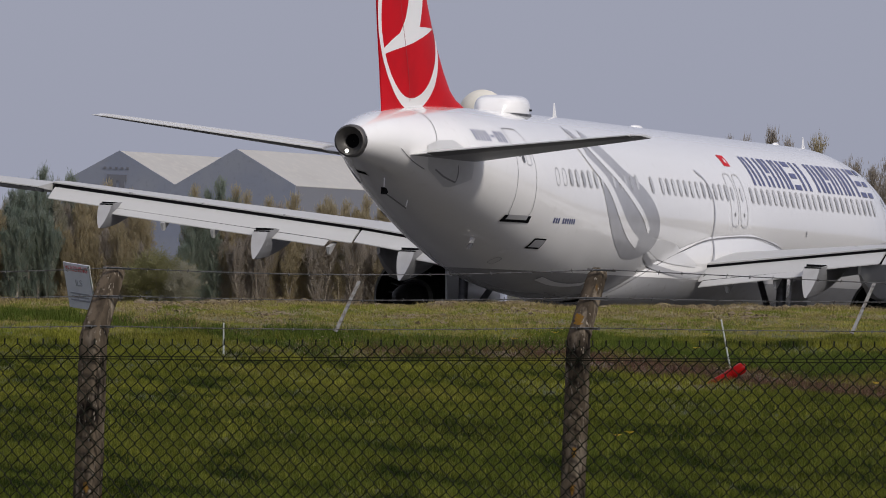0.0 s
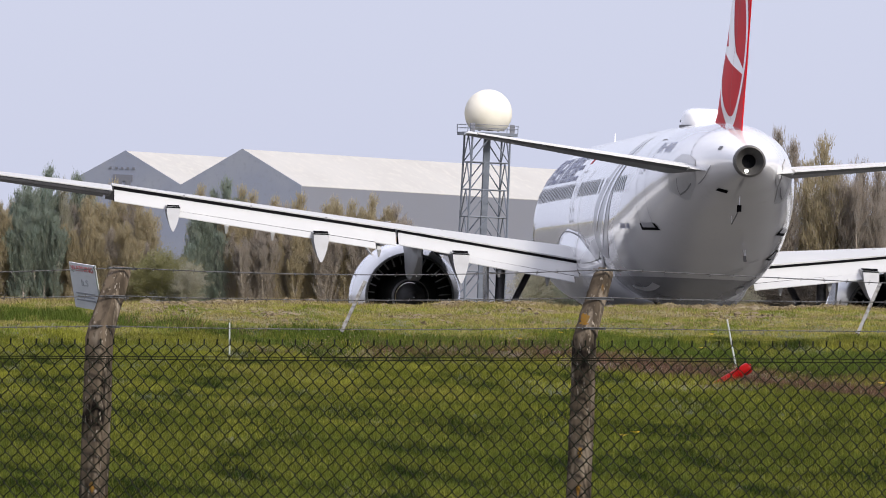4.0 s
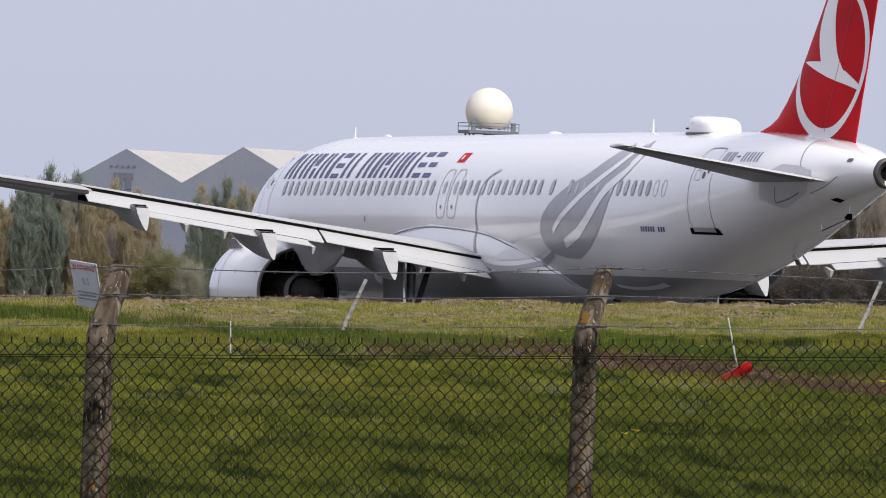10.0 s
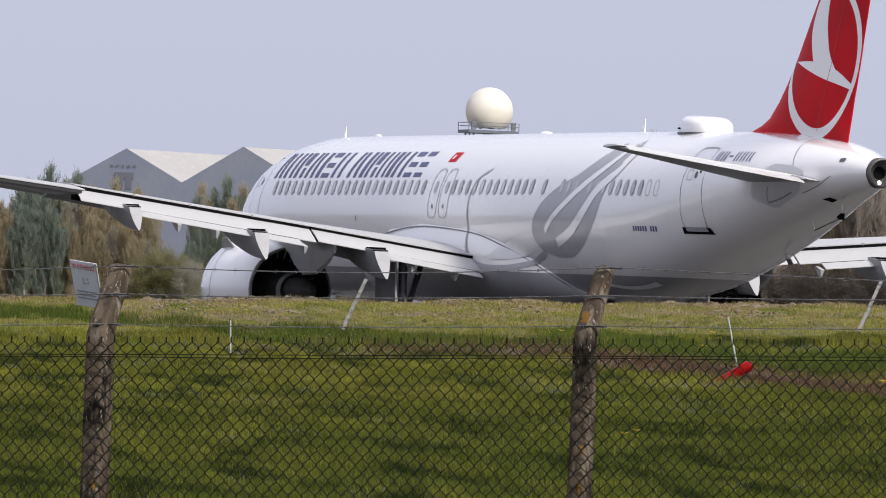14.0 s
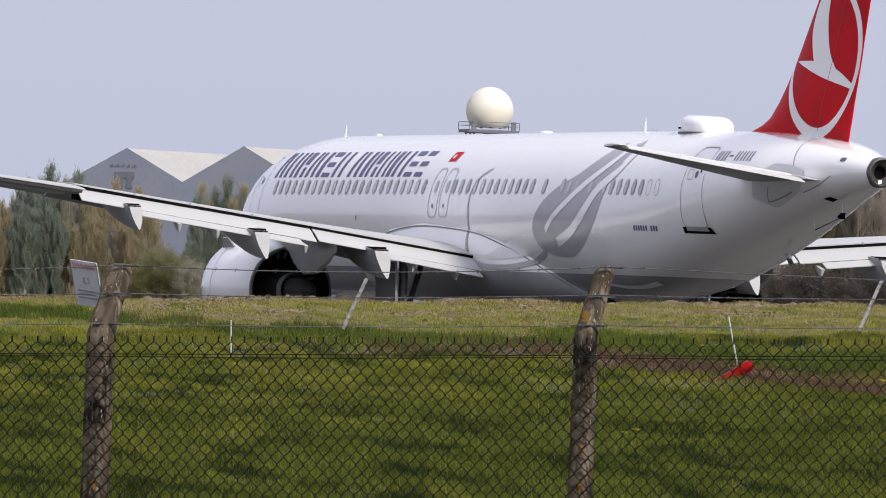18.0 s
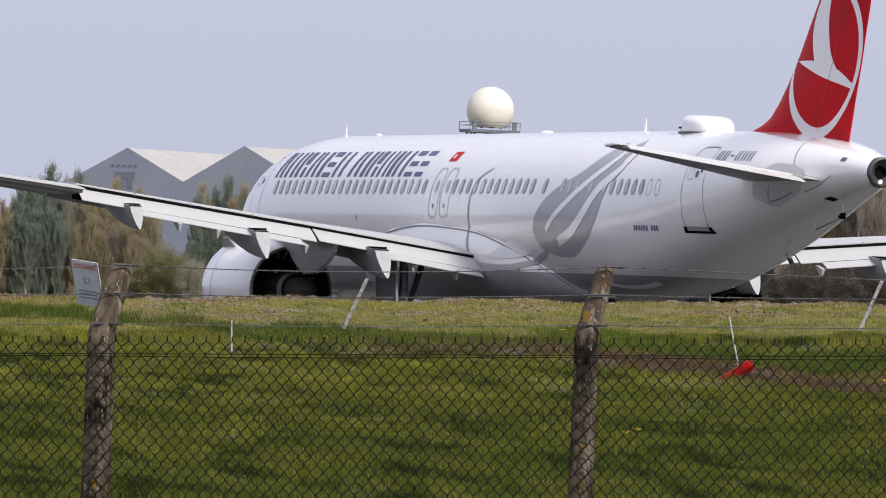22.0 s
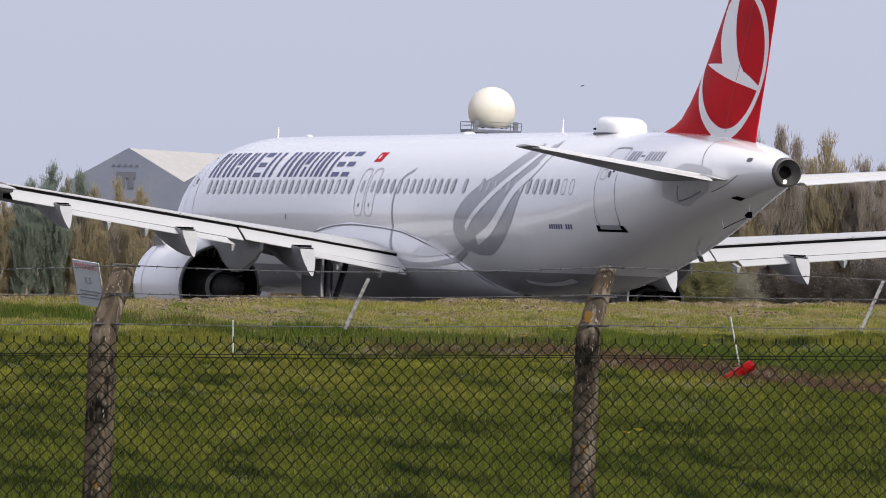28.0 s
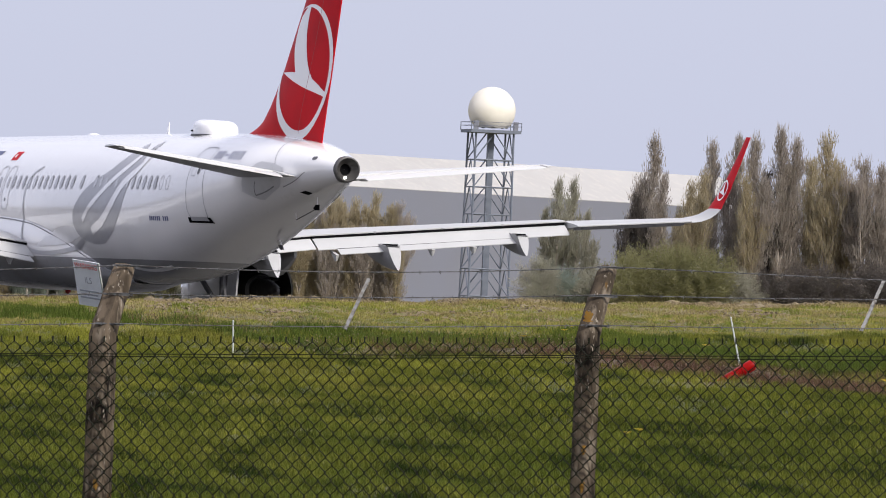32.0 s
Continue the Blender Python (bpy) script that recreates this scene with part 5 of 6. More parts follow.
def build_seed_heads():
    """Pale dead flower heads standing in the rough fringe and in the worn strip."""
    rng = np.random.default_rng(21)
    rows = []
    for _ in range(900):
        x = rng.uniform(-1.6, 6.0)
        y = float(worn_y(np.array(x))) + rng.normal(1.0, 2.2)
        if rng.random() < 0.35 + 0.4 * math.sin(x * 2.3 + 0.4 * y):
            rows.append((x, y, float(lift_z(np.array(x), np.array(y))) + rng.uniform(0.05, 0.12), rng.uniform(0.004, 0.008)))
    v, f = clump_cores(rng, rows, 1.0, (1, 1, 1), 0.25)
    me = mesh_of_tris("seed_heads", v[f].reshape(-1, 3))
    me.materials.append(M_SEED)
    tagged(new("seed_heads", me), "pale dead flower heads among brown stalks", "weeds", kind="stuff")


build_seed_heads()
build_clods()


# ---- perimeter fence ----
FENCE_Y = 57.5


def fence_z(x):
    """Height of the top edge of the mesh."""
    return 1.255 + 0.0396 * x


def build_fence():
    fence = thing("perimeter_fence", "green chain-link fence on cranked concrete posts with barbed wire", "fence", pose(0, FENCE_Y, 0))
    posts = [-12.4, -9.8, -7.1, -4.5, -1.845, 0.803, 3.79, 6.6, 9.2, 11.9]
    for k, x in enumerate(posts):
        z = fence_z(x)
        rng = random.Random(k)
        rows = [(x, 0.0, -0.75 + 0.04 * x, 0.078), (x, 0.0, z - 0.45, 0.075), (x - 0.004, 0.0, z + 0.02, 0.072), (x + 0.012, 0.02, z + 0.10, 0.070), (x + 0.055, 0.10, z + 0.26, 0.066), (x + 0.088, 0.16, z + 0.385, 0.058), (x + 0.092, 0.17, z + 0.405, 0.048)]
        # many uneven rings: the faces are pitted and the edges chipped
        rings = []
        heights = [q[2] for q in rows]
        for pz in np.concatenate([np.linspace(heights[0], heights[1], 10)[:-1], np.linspace(heights[1], heights[-1], 34)]):
            px, py, r = (float(np.interp(pz, heights, [q[c] for q in rows])) for c in (0, 1, 3))
            ring = []
            for i in range(20):
                t = 2 * math.pi * (i + 0.5) / 20
                c, s = math.cos(t), math.sin(t)
                j = (0.86 if k == 4 else 0.74) + rng.uniform(-0.03, 0.03) - (0.09 * rng.random() if i % 5 in (2, 3) and rng.random() < 0.4 else 0.0)
                u, v = r * j * math.copysign(abs(c) ** 0.35, c), r * j * math.copysign(abs(s) ** 0.35, s)
                ring.append((px + 0.87 * u + 0.50 * v, py - 0.50 * u + 0.87 * v, pz + (rng.uniform(-0.012, 0.012) if pz > heights[-1] - 0.01 else 0.0)))
            rings.append(ring)
        post = part("post", loft(rings), M_CONC, fence, "weathered cranked concrete post with orange lichen")
        # orange lichen on the face towards the field edge
        for dz, u0, big in ((0.105, 0.004, 2.3), (-0.60, 0.030, 1.1), (-0.80, 0.030, 1.2), (-0.92, 0.0, 1.9)):
            if k % 2 == 0 and dz > -0.8:
                continue
            up = max(0, dz - 0.02)
            bx, by, d = x + 0.20 * up, 0.36 * up, 0.068 if k == 4 else 0.0605
            spot = lambda u, dd, zz: (bx + 0.87 * u - 0.50 * dd, by - 0.50 * u - 0.87 * dd, z + zz)
            bm = bmesh.new()
            c = bm.verts.new(spot(u0, d + 0.004, dz))
            vs = []
            n = 44
            for i in range(n):
                t = 2 * math.pi * i / n
                g = big * (0.8 + 0.16 * math.sin(2 * t + k) + 0.12 * math.sin(5 * t + 2 * k) + rng.uniform(-0.22, 0.16))
                vs.append(bm.verts.new(spot(max(-0.050, min(0.050, u0 + 0.019 * g * math.cos(t))), d, dz + 0.026 * g * math.sin(t))))
            for i in range(n):
                bm.faces.new((c, vs[i], vs[(i + 1) % n]))
            part("lichen", bm, M_LICHEN, post, "orange lichen patch")
        for dz in (0.402, 0.243, 0.08):
            bm = bmesh.new()
            ox = 0.02 + 0.23 * max(0, dz - 0.03)
            box(bm, x + ox - 0.078, x + ox + 0.078, dz * 0.42 - 0.085, dz * 0.42 - 0.075, z + dz - 0.006, z + dz + 0.006)
            part("tie_wire", bm, M_BARB, post, "", False)
    # three barbed strands, sagging a little between posts
    for dz, sag in ((0.405, 0.034), (0.25, 0.02), (0.083, 0.014)):
        bm = bmesh.new()
        pts = []
        for xa, xb in zip(posts, posts[1:]):
            for i in range(12):
                f = i / 12
                x = xa + (xb - xa) * f
                s = sag * 4 * f * (1 - f) if abs(f - 0.54) > 0.02 or dz > 0.3 else sag
                # slack towards the dropper beyond the crooked post
                if xa == 0.803 and dz > 0.3:
                    s += 0.040 * (min(f / 0.54, (1 - f) / 0.46)) ** 2
                pts.append((x + 0.02 + 0.22 * dz, 0.42 * dz - 0.09, fence_z(x) + dz - s))
        pipe(bm, pts, 0.0030)
        rng = random.Random(int(dz * 1000))
        x = posts[0]
        k = 0
        for p, q in zip(pts, pts[1:]):
            for f in (0.25, 0.75):
                c = Vector(p).lerp(Vector(q), f)
                t = rng.uniform(0, 3.1)
                d = Vector((0.3, math.cos(t), math.sin(t))) * 0.012
                tube(bm, c - d, c + d, 0.0026, 0.0014, 4, False)
                d = Vector((-0.3, math.sin(t), -math.cos(t))) * 0.012
                tube(bm, c - d, c + d, 0.0026, 0.0014, 4, False)
        part("barbed_wire", bm, M_BARB, fence, "dull grey barbed wire strand")
    # slim steel droppers half way between posts
    for xa, xb in zip(posts, posts[1:]):
        x = xa + (xb - xa) * 0.497
        z = fence_z(x)
        bm = bmesh.new()
        m = Matrix.Translation((x, 0.0, z + 0.055)) @ Matrix.Rotation(radians(22.5), 4, "Y") @ Matrix.Rotation(radians(-20), 4, "X")
        box(bm, -0.010, 0.010, -0.002, 0.002, 0.0, 0.325, m)
        box(bm, 0.007, 0.010, -0.002, 0.022, 0.0, 0.325, m)
        part("dropper", bm, M_BARB, fence, "slim galvanised steel dropper, leaning outwards", False)
    # chain-link mesh: every wire zigzags down from its twisted end
    bm_rows, faces = [], []
    rise, r = 0.0425, 0.0054
    wire_x = lambda k: -2.33 + 74.9 * (math.exp(0.00093 * k) - 1)

    def strand(path):
        base = len(bm_rows)
        for x, y, z in path:
            for i in range(3):
                t = 2 * math.pi * i / 3
                bm_rows.append((x + r * math.cos(t), y + r * math.sin(t), z))
        for j in range(len(path) - 1):
            for i in range(3):
                a, b = base + 3 * j + i, base + 3 * j + (i + 1) % 3
                faces.append((a, b, b + 3, a + 3))

    for k in range(-55, 112):
        rng = random.Random(k)
        tops = fence_z(wire_x(k + 0.5))
        zs = [0.012, -0.016] + [-0.049 - j * rise for j in range(41)]
        left, right = [], []
        for j, dz in enumerate(zs):
            jit = rng.uniform(-0.0012, 0.0012)
            f = 0.0 if j < 2 or j % 2 else 0.485
            py = 0.003 * (1 if (j + k) % 2 else -1)
            for path, kk, yy in ((left, k + f, py), (right, k + 1 - f, -py)):
                x = wire_x(kk) + jit + 0.004 * math.sin(dz * 3 + k * 0.05)
                if j < 2:
                    path.append((x, yy - 0.085, tops + dz))
                else:
                    path.append((x, yy - 0.085, tops + dz + 0.006))
                    path.append((x, yy - 0.085, tops + dz - 0.006))
        strand(left)
        strand(right)
    me = bpy.data.meshes.new("chain_link_mesh")
    me.from_pydata(bm_rows, [], faces)
    part_of("chain_link_mesh", me, M_WIRE, fence, "dark green chain-link mesh", True)
    for dz in (-0.085, -0.10, -0.95):
        bm = bmesh.new()
        pts = [(x, -0.09, fence_z(x) + dz + (0.004 * math.sin(x * 2.2) if dz < -0.09 else 0)) for x in np.linspace(-6.5, 6.5, 40)]
        pipe(bm, pts, 0.0026)
        part("line_wire", bm, M_WIRE, fence)
    return fence


build_fence()


def build_sign():
    """A small tilted notice wired to the barbed strands."""
    across, down = Vector((0.1454, -0.104, -0.017)).normalized(), Vector((0.0485, 0.109, -0.257)).normalized()
    out = (-down).cross(across)
    m = Matrix((across, out, -down)).transposed().to_4x4()
    sign = thing("warning_sign", "small tilted white warning sign with faded red heading on the fence", "sign", Matrix.Translation((-1.948, FENCE_Y + 0.20, 1.486)) @ m)
    bm = box(bmesh.new(), -0.088, 0.088, -0.002, 0.002, -0.145, 0.125)
    face = part("sign_board", bm, M_SIGN, sign, "", False)
    text = bpy.data.curves.new("heading", "FONT")
    text.body, text.size, text.align_x, text.extrude = "WARNING", 0.040, "CENTER", 0.0006
    word = bpy.data.objects.new("heading_source", text)
    me = bpy.data.meshes.new_from_object(word)
    bpy.data.objects.remove(word)
    me.transform(Matrix.Translation((0, -0.0032, 0.078)) @ Matrix.Rotation(radians(90), 4, "X") @ Matrix.Diagonal((0.80, 1.15, 1, 1)))
    part_of("heading", me, M_SIGNRED, face, "faded red heading")
    text = bpy.data.curves.new("second_line", "FONT")
    text.body, text.size, text.align_x, text.extrude = "ILS", 0.052, "CENTER", 0.0006
    word = bpy.data.objects.new("second_line_source", text)
    me = bpy.data.meshes.new_from_object(word)
    bpy.data.objects.remove(word)
    me.transform(Matrix.Translation((0.004, -0.0032, -0.008)) @ Matrix.Rotation(radians(90), 4, "X") @ Matrix.Diagonal((0.80, 1.05, 1, 1)))
    part_of("second_line", me, M_SIGNGREY, face, "thin grey capitals")
    for z, w in ((-0.055, 0.065), (-0.075, 0.058), (-0.095, 0.068)):
        part("text_bar", box(bmesh.new(), -w, w, -0.004, -0.0025, z - 0.005, z + 0.005), M_SIGNGREY, face, "", False)
    for s in (1,):
        part("sign_edge", box(bmesh.new(), s * 0.092 - 0.004, s * 0.092 + 0.004, -0.004, 0.004, -0.145, 0.125), M_STAKE, face, "", False)
    return sign


build_sign()


# ---- small things in the field ----
def build_stake(x, y, lean, h):
    z = float(lift_z(np.array(x), np.array(y)))
    st = thing("marker_stake", "thin white plastic stake stuck in the turf", "stake", pose(x, y, z - 0.03, 0, lean, 0), "marker stakes")
    bm = bmesh.new()
    tube(bm, (0, 0, 0), (0, 0, h), 0.010, 0.008, 8)
    part("shaft", bm, M_STAKE, st)
    bm = bmesh.new()
    tube(bm, (0, 0, h), (0, 0, h + 0.012), 0.011, 0.007, 8)
    part("cap", bm, M_STAKE, st)


build_stake(-2.35, 119.2, -2.4, 0.40)
build_stake(3.215, 112.8, -13.0, 0.57)


def build_red_marker():
    x, y = 2.96, 107.4
    z = float(lift_z(np.array(x), np.array(y)))
    mk = thing("fallen_marker", "red plastic marker tube lying tipped over in the grass", "marker", pose(x + 0.03, y, z + 0.05, 0, 58, 0))
    bm = turned([(-0.33, 0.014), (-0.32, 0.036), (-0.26, 0.050), (0.10, 0.053), (0.105, 0.060), (0.21, 0.060), (0.24, 0.046), (0.248, 0.014)], 0, 0, 24, True)
    bmesh.ops.rotate(bm, verts=bm.verts, matrix=Matrix.Rotation(radians(-90), 3, "Y"))
    part("tube", bm, M_REDPL, mk, "red plastic tube with a flared head")
    bm = bmesh.new()
    tube(bm, (0, 0, 0.24), (0, 0, 0.256), 0.034, 0.028, 16)
    part("end_cap", bm, M_REDPL, mk)


build_red_marker()


def build_flowers():
    rng = random.Random(5)
    spots = [(1.65, 86.3), (1.53, 85.6), (1.51, 123.2), (0.93, 120.4), (1.42, 122.4), (3.2, 123.3), (4.4, 104), (3.0, 119.5), (5.2, 106)]
    for x, y in spots:
        z = float(lift_z(np.array(x), np.array(y)))
        fl = thing("dandelion", "yellow dandelion in the grass", "flower", pose(x, y, z), "dandelions")
        h = rng.uniform(0.11, 0.15)
        bm = bmesh.new()
        tube(bm, (0, 0, 0), (0, 0, h), 0.003, 0.003, 5)
        part("stem", bm, M_BLADE, fl)
        bm = bmesh.new()
        for k in range(14):
            t = 2 * math.pi * k / 14
            r = 0.046
            c, s = math.cos(t), math.sin(t)
            vs = [bm.verts.new(p) for p in ((0, 0, h), (r * c - 0.007 * s, r * s + 0.007 * c, h + 0.018), (r * c + 0.007 * s, r * s - 0.007 * c, h + 0.018))]
            bm.faces.new(vs)
        part("petals", bm, M_FLOWER, fl, "", False)


build_flowers()


# ---- far side: radar tower, hangars, trees ----
def build_radar_tower():
    tower = thing("radar_tower", "steel lattice radar tower with a cream domed radome", "radar tower", pose(5.36, 1400, -0.25, 0, 0, 12))
    bm = bmesh.new()
    bmesh.ops.create_icosphere(bm, subdivisions=4, radius=3.17, matrix=Matrix.Translation((0, 0, 28.35)))
    bmesh.ops.delete(bm, geom=[v for v in bm.verts if v.co.z < 25.9], context="VERTS")
    part("radome", bm, M_RADOME, tower, "cream spherical radome")
    bm = bmesh.new()
    box(bm, -3.4, 3.4, -3.4, 3.4, 25.35, 25.75)
    deck = part("deck", bm, M_TOWER, tower, "grey steel deck with railings", False)
    for sx, sy in ((-1, -1), (1, -1), (1, 1), (-1, 1)):
        bm = bmesh.new()
        tube(bm, (sx * 3.4, sy * 3.4, 25.7), (sx * 3.4, sy * 3.4, 26.8), 0.05, 0.05, 6)
        part("railing_post", bm, M_TOWER, deck)
    for s in (-1, 1):
        for z in (26.3, 26.75):
            bm = bmesh.new()
            tube(bm, (-3.4, s * 3.4, z), (3.4, s * 3.4, z), 0.03, 0.03, 6)
            part("railing", bm, M_TOWER, deck)
            bm = bmesh.new()
            tube(bm, (s * 3.4, -3.4, z), (s * 3.4, 3.4, z), 0.03, 0.03, 6)
            part("railing", bm, M_TOWER, deck)
        bm = box(bmesh.new(), s * 2.7 - 0.3, s * 2.7 + 0.3, -3.2, -2.8, 25.75, 26.9)
        part("cabinet", bm, M_CLADP, deck, "", False)
    w0, w1, top = 2.75, 2.55, 25.4
    for sx, sy in ((-1, -1), (1, -1), (1, 1), (-1, 1)):
        bm = bmesh.new()
        tube(bm, (sx * w0, sy * w0, 0), (sx * w1, sy * w1, top), 0.16, 0.14, 8)
        part("leg", bm, M_TOWER, tower)
    levels = np.linspace(0, top, 8)
    cs = [(-1, -1), (1, -1), (1, 1), (-1, 1)]
    for z0, z1 in zip(levels, levels[1:]):
        a, b = w0 + (w1 - w0) * z0 / top, w0 + (w1 - w0) * z1 / top
        for (ax, ay), (bx, by) in zip(cs, cs[1:] + cs[:1]):
            bm = bmesh.new()
            mid = ((ax + bx) / 2 * b, (ay + by) / 2 * b, z1)
            tube(bm, (ax * a, ay * a, z0), mid, 0.09, 0.09, 5)
            tube(bm, (bx * a, by * a, z0), mid, 0.09, 0.09, 5)
            tube(bm, (ax * b, ay * b, z1), (bx * b, by * b, z1), 0.09, 0.09, 5)
            part("bracing", bm, M_TOWER, tower)
    bm = box(bmesh.new(), -0.40, 0.40, -0.40, 0.40, 0, top)
    part("ladder_shaft", bm, M_TOWER, tower, "central ladder and cable shaft", False)
    return tower


build_radar_tower()


def build_hangars():
    """Two gabled bays side by side and a long shed behind, seen at a slant."""
    turn = pose(-37.55, 1500, 0, 0, 0, -34)
    hg = thing("hangar", "twin-gabled grey hangar with pale roof sheets behind the trees", "hangar", turn)
    deep = 125.0
    for c, half, e0, e1, ridge in ((-9.95, 9.95, 17.5, 17.7, 22.2), (10.45, 10.45, 17.7, 18.2, 23.0)):
        ring = [(c - half, 0), (c + half, 0), (c + half, e1 + 0.26), (c, ridge + 0.36), (c - half, e0 + 0.26)]
        gable = part("gable_wall", loft([[(x, -0.06, z) for x, z in ring], [(x, 0.0, z) for x, z in ring]]), M_CLAD, hg, "slate-grey clad gable", False)
        for s, e in ((-1, e0), (1, e1)):
            bm = loft([[(c, y, ridge + 0.18), (c + s * half, y, e + 0.13), (c + s * half, y, e + 0.22), (c, y, ridge + 0.30)] for y in (0.02, deep)])
            part("roof", bm, M_ROOF, hg, "pale sheeted roof slope", False)
        if c < 0:
            for k in range(5):
                part("louvre", box(bmesh.new(), c - 2.6 + k * 1.0, c - 2.2 + k * 1.0, -0.18, -0.062, 19.9, 20.2), M_CLADP, gable, "", False)
            for x0, x1, z0, z1 in ((-1.9, 1.5, 18.2, 19.1), (-1.1, -0.3, 16.8, 18.2), (0.3, 1.2, 16.8, 18.2)):
                part("sign_panel", box(bmesh.new(), c + x0, c + x1, -0.18, -0.062, z0, z1), M_CLADP, gable, "", False)
    part("side_wall", box(bmesh.new(), 20.5, 20.88, 0.0, deep, 0, 18.34), M_CLADP, hg, "pale grey clad side wall", False)
    part("side_wall", box(bmesh.new(), -19.9, -19.5, 0.0, deep, 0, 17.3), M_CLADP, hg, "", False)
    return hg


build_hangars()


def twigs(rng, limbs, count, length, width, spread, upright):
    """Fine leafy shoots along the limbs, each one a thin tapering face; limbs are (base, tip) pairs."""
    base, tip = np.array([q[0] for q in limbs]), np.array([q[1] for q in limbs])
    reach = np.linalg.norm(tip - base, axis=1) + 0.3
    k = rng.choice(len(base), count, p=reach / reach.sum())
    g = rng.random((count, 1)) ** 0.8 * 1.05
    p = base[k] + (tip[k] - base[k]) * g + rng.normal(0, 1, (count, 3)) * spread * np.array([1, 1, 1.4])
    way = (tip[k] - base[k]) / reach[k][:, None] + np.array([0, 0, upright]) + rng.normal(0, 0.38, (count, 3))
    way /= np.linalg.norm(way, axis=1, keepdims=True)
    across = np.cross(way, rng.normal(0, 1, (count, 3)))
    across /= np.linalg.norm(across, axis=1, keepdims=True) + 1e-9
    l, w = length * (0.5 + rng.random((count, 1))), width * (0.6 + 0.8 * rng.random((count, 1)))
    return np.stack([p - across * w / 2, p + across * w / 2, p + way * l], 1).reshape(-1, 3)


def build_tree(kind, seed, height, label, material, girth=0.10, count=12000, forks=1):
    """A trunk, upswept or spreading limbs, and a crown of fine shoots with an uneven, feathery edge."""
    rng = np.random.default_rng(seed)
    tree = thing(kind, label, "tree", None, kind.replace("_", " ") + " row")
    bm = bmesh.new()
    slim = kind == "poplar_tree"
    limbs = []
    leaders = [(0.0, 0.0, 1.0)] + [(girth * height * 0.55 * math.cos(t), girth * height * 0.55 * math.sin(t), rng.uniform(0.74, 0.93)) for t in rng.random(forks) * 6.283]
    for n, (lx, ly, lh) in enumerate(leaders):
        low = 0.0 if n == 0 else 0.22
        pts = [Vector((lx * min(1, 2.2 * max(0, f - low)) + 0.10 * math.sin(seed + 5 * f), ly * min(1, 2.2 * max(0, f - low)) + 0.10 * math.cos(2 * seed + 4 * f), height * (low + (lh * 0.94 - low) * (f - low) / (1 - low)))) for f in np.linspace(low, 1, 8)]
        r0 = height * (0.016 if n == 0 else 0.008)
        for i in range(7):
            tube(bm, pts[i], pts[i + 1], r0 * (1 - i / 7.5), r0 * (1 - (i + 1) / 7.5), 6, False)
        many = 80 if n == 0 else 34
        for k in range(many):
            f = (k + rng.random()) / many
            if n and f < 0.25:
                continue
            u = f * 7
            base = pts[min(int(u), 6)].lerp(pts[min(int(u), 6) + 1], u - min(int(u), 6))
            t = rng.random() * 6.283
            if slim:
                full = (1.03 - f) ** 0.55 * (f + 0.10) ** 0.28
                out = girth * height * full * rng.uniform(0.45, 1.05)
                tip = base + Vector((out * math.cos(t), out * math.sin(t), 1.5 * out + height * 0.02))
            else:
                out = girth * height * math.sqrt(max(0.06, 1 - ((f - 0.40) / 0.64) ** 2)) * rng.uniform(0.55, 1.1)
                tip = base + Vector((out * math.cos(t), out * math.sin(t), height * rng.uniform(-0.02, 0.14)))
            tube(bm, base, tip, 0.0035 * height * (1.1 - f), 0.001 * height, 4, False)
            limbs.append((tuple(base), tuple(tip)))
        limbs.append((tuple(pts[5]), tuple(pts[7])))
    part("trunk", bm, M_BARK, tree)
    if slim:
        shoots = twigs(rng, limbs, count, 0.030 * height, 0.0040 * height, 0.011 * height, 1.5)
    else:
        shoots = twigs(rng, limbs, count, 0.026 * height, 0.0085 * height, 0.026 * height, 0.5)
    part_of("crown", mesh_of_tris("crown", shoots), material, tree)
    return tree


def plant(kinds, rows):
    """Places copies of prepared trees; rows are (which, x, y, turn, scale)."""
    for which, x, y, turn, s in rows:
        src = kinds[which]
        src.scale = (s, s, s)
        copy_thing(src, pose(x, y, -0.1, 0, 0, turn))
        src.scale = (1, 1, 1)


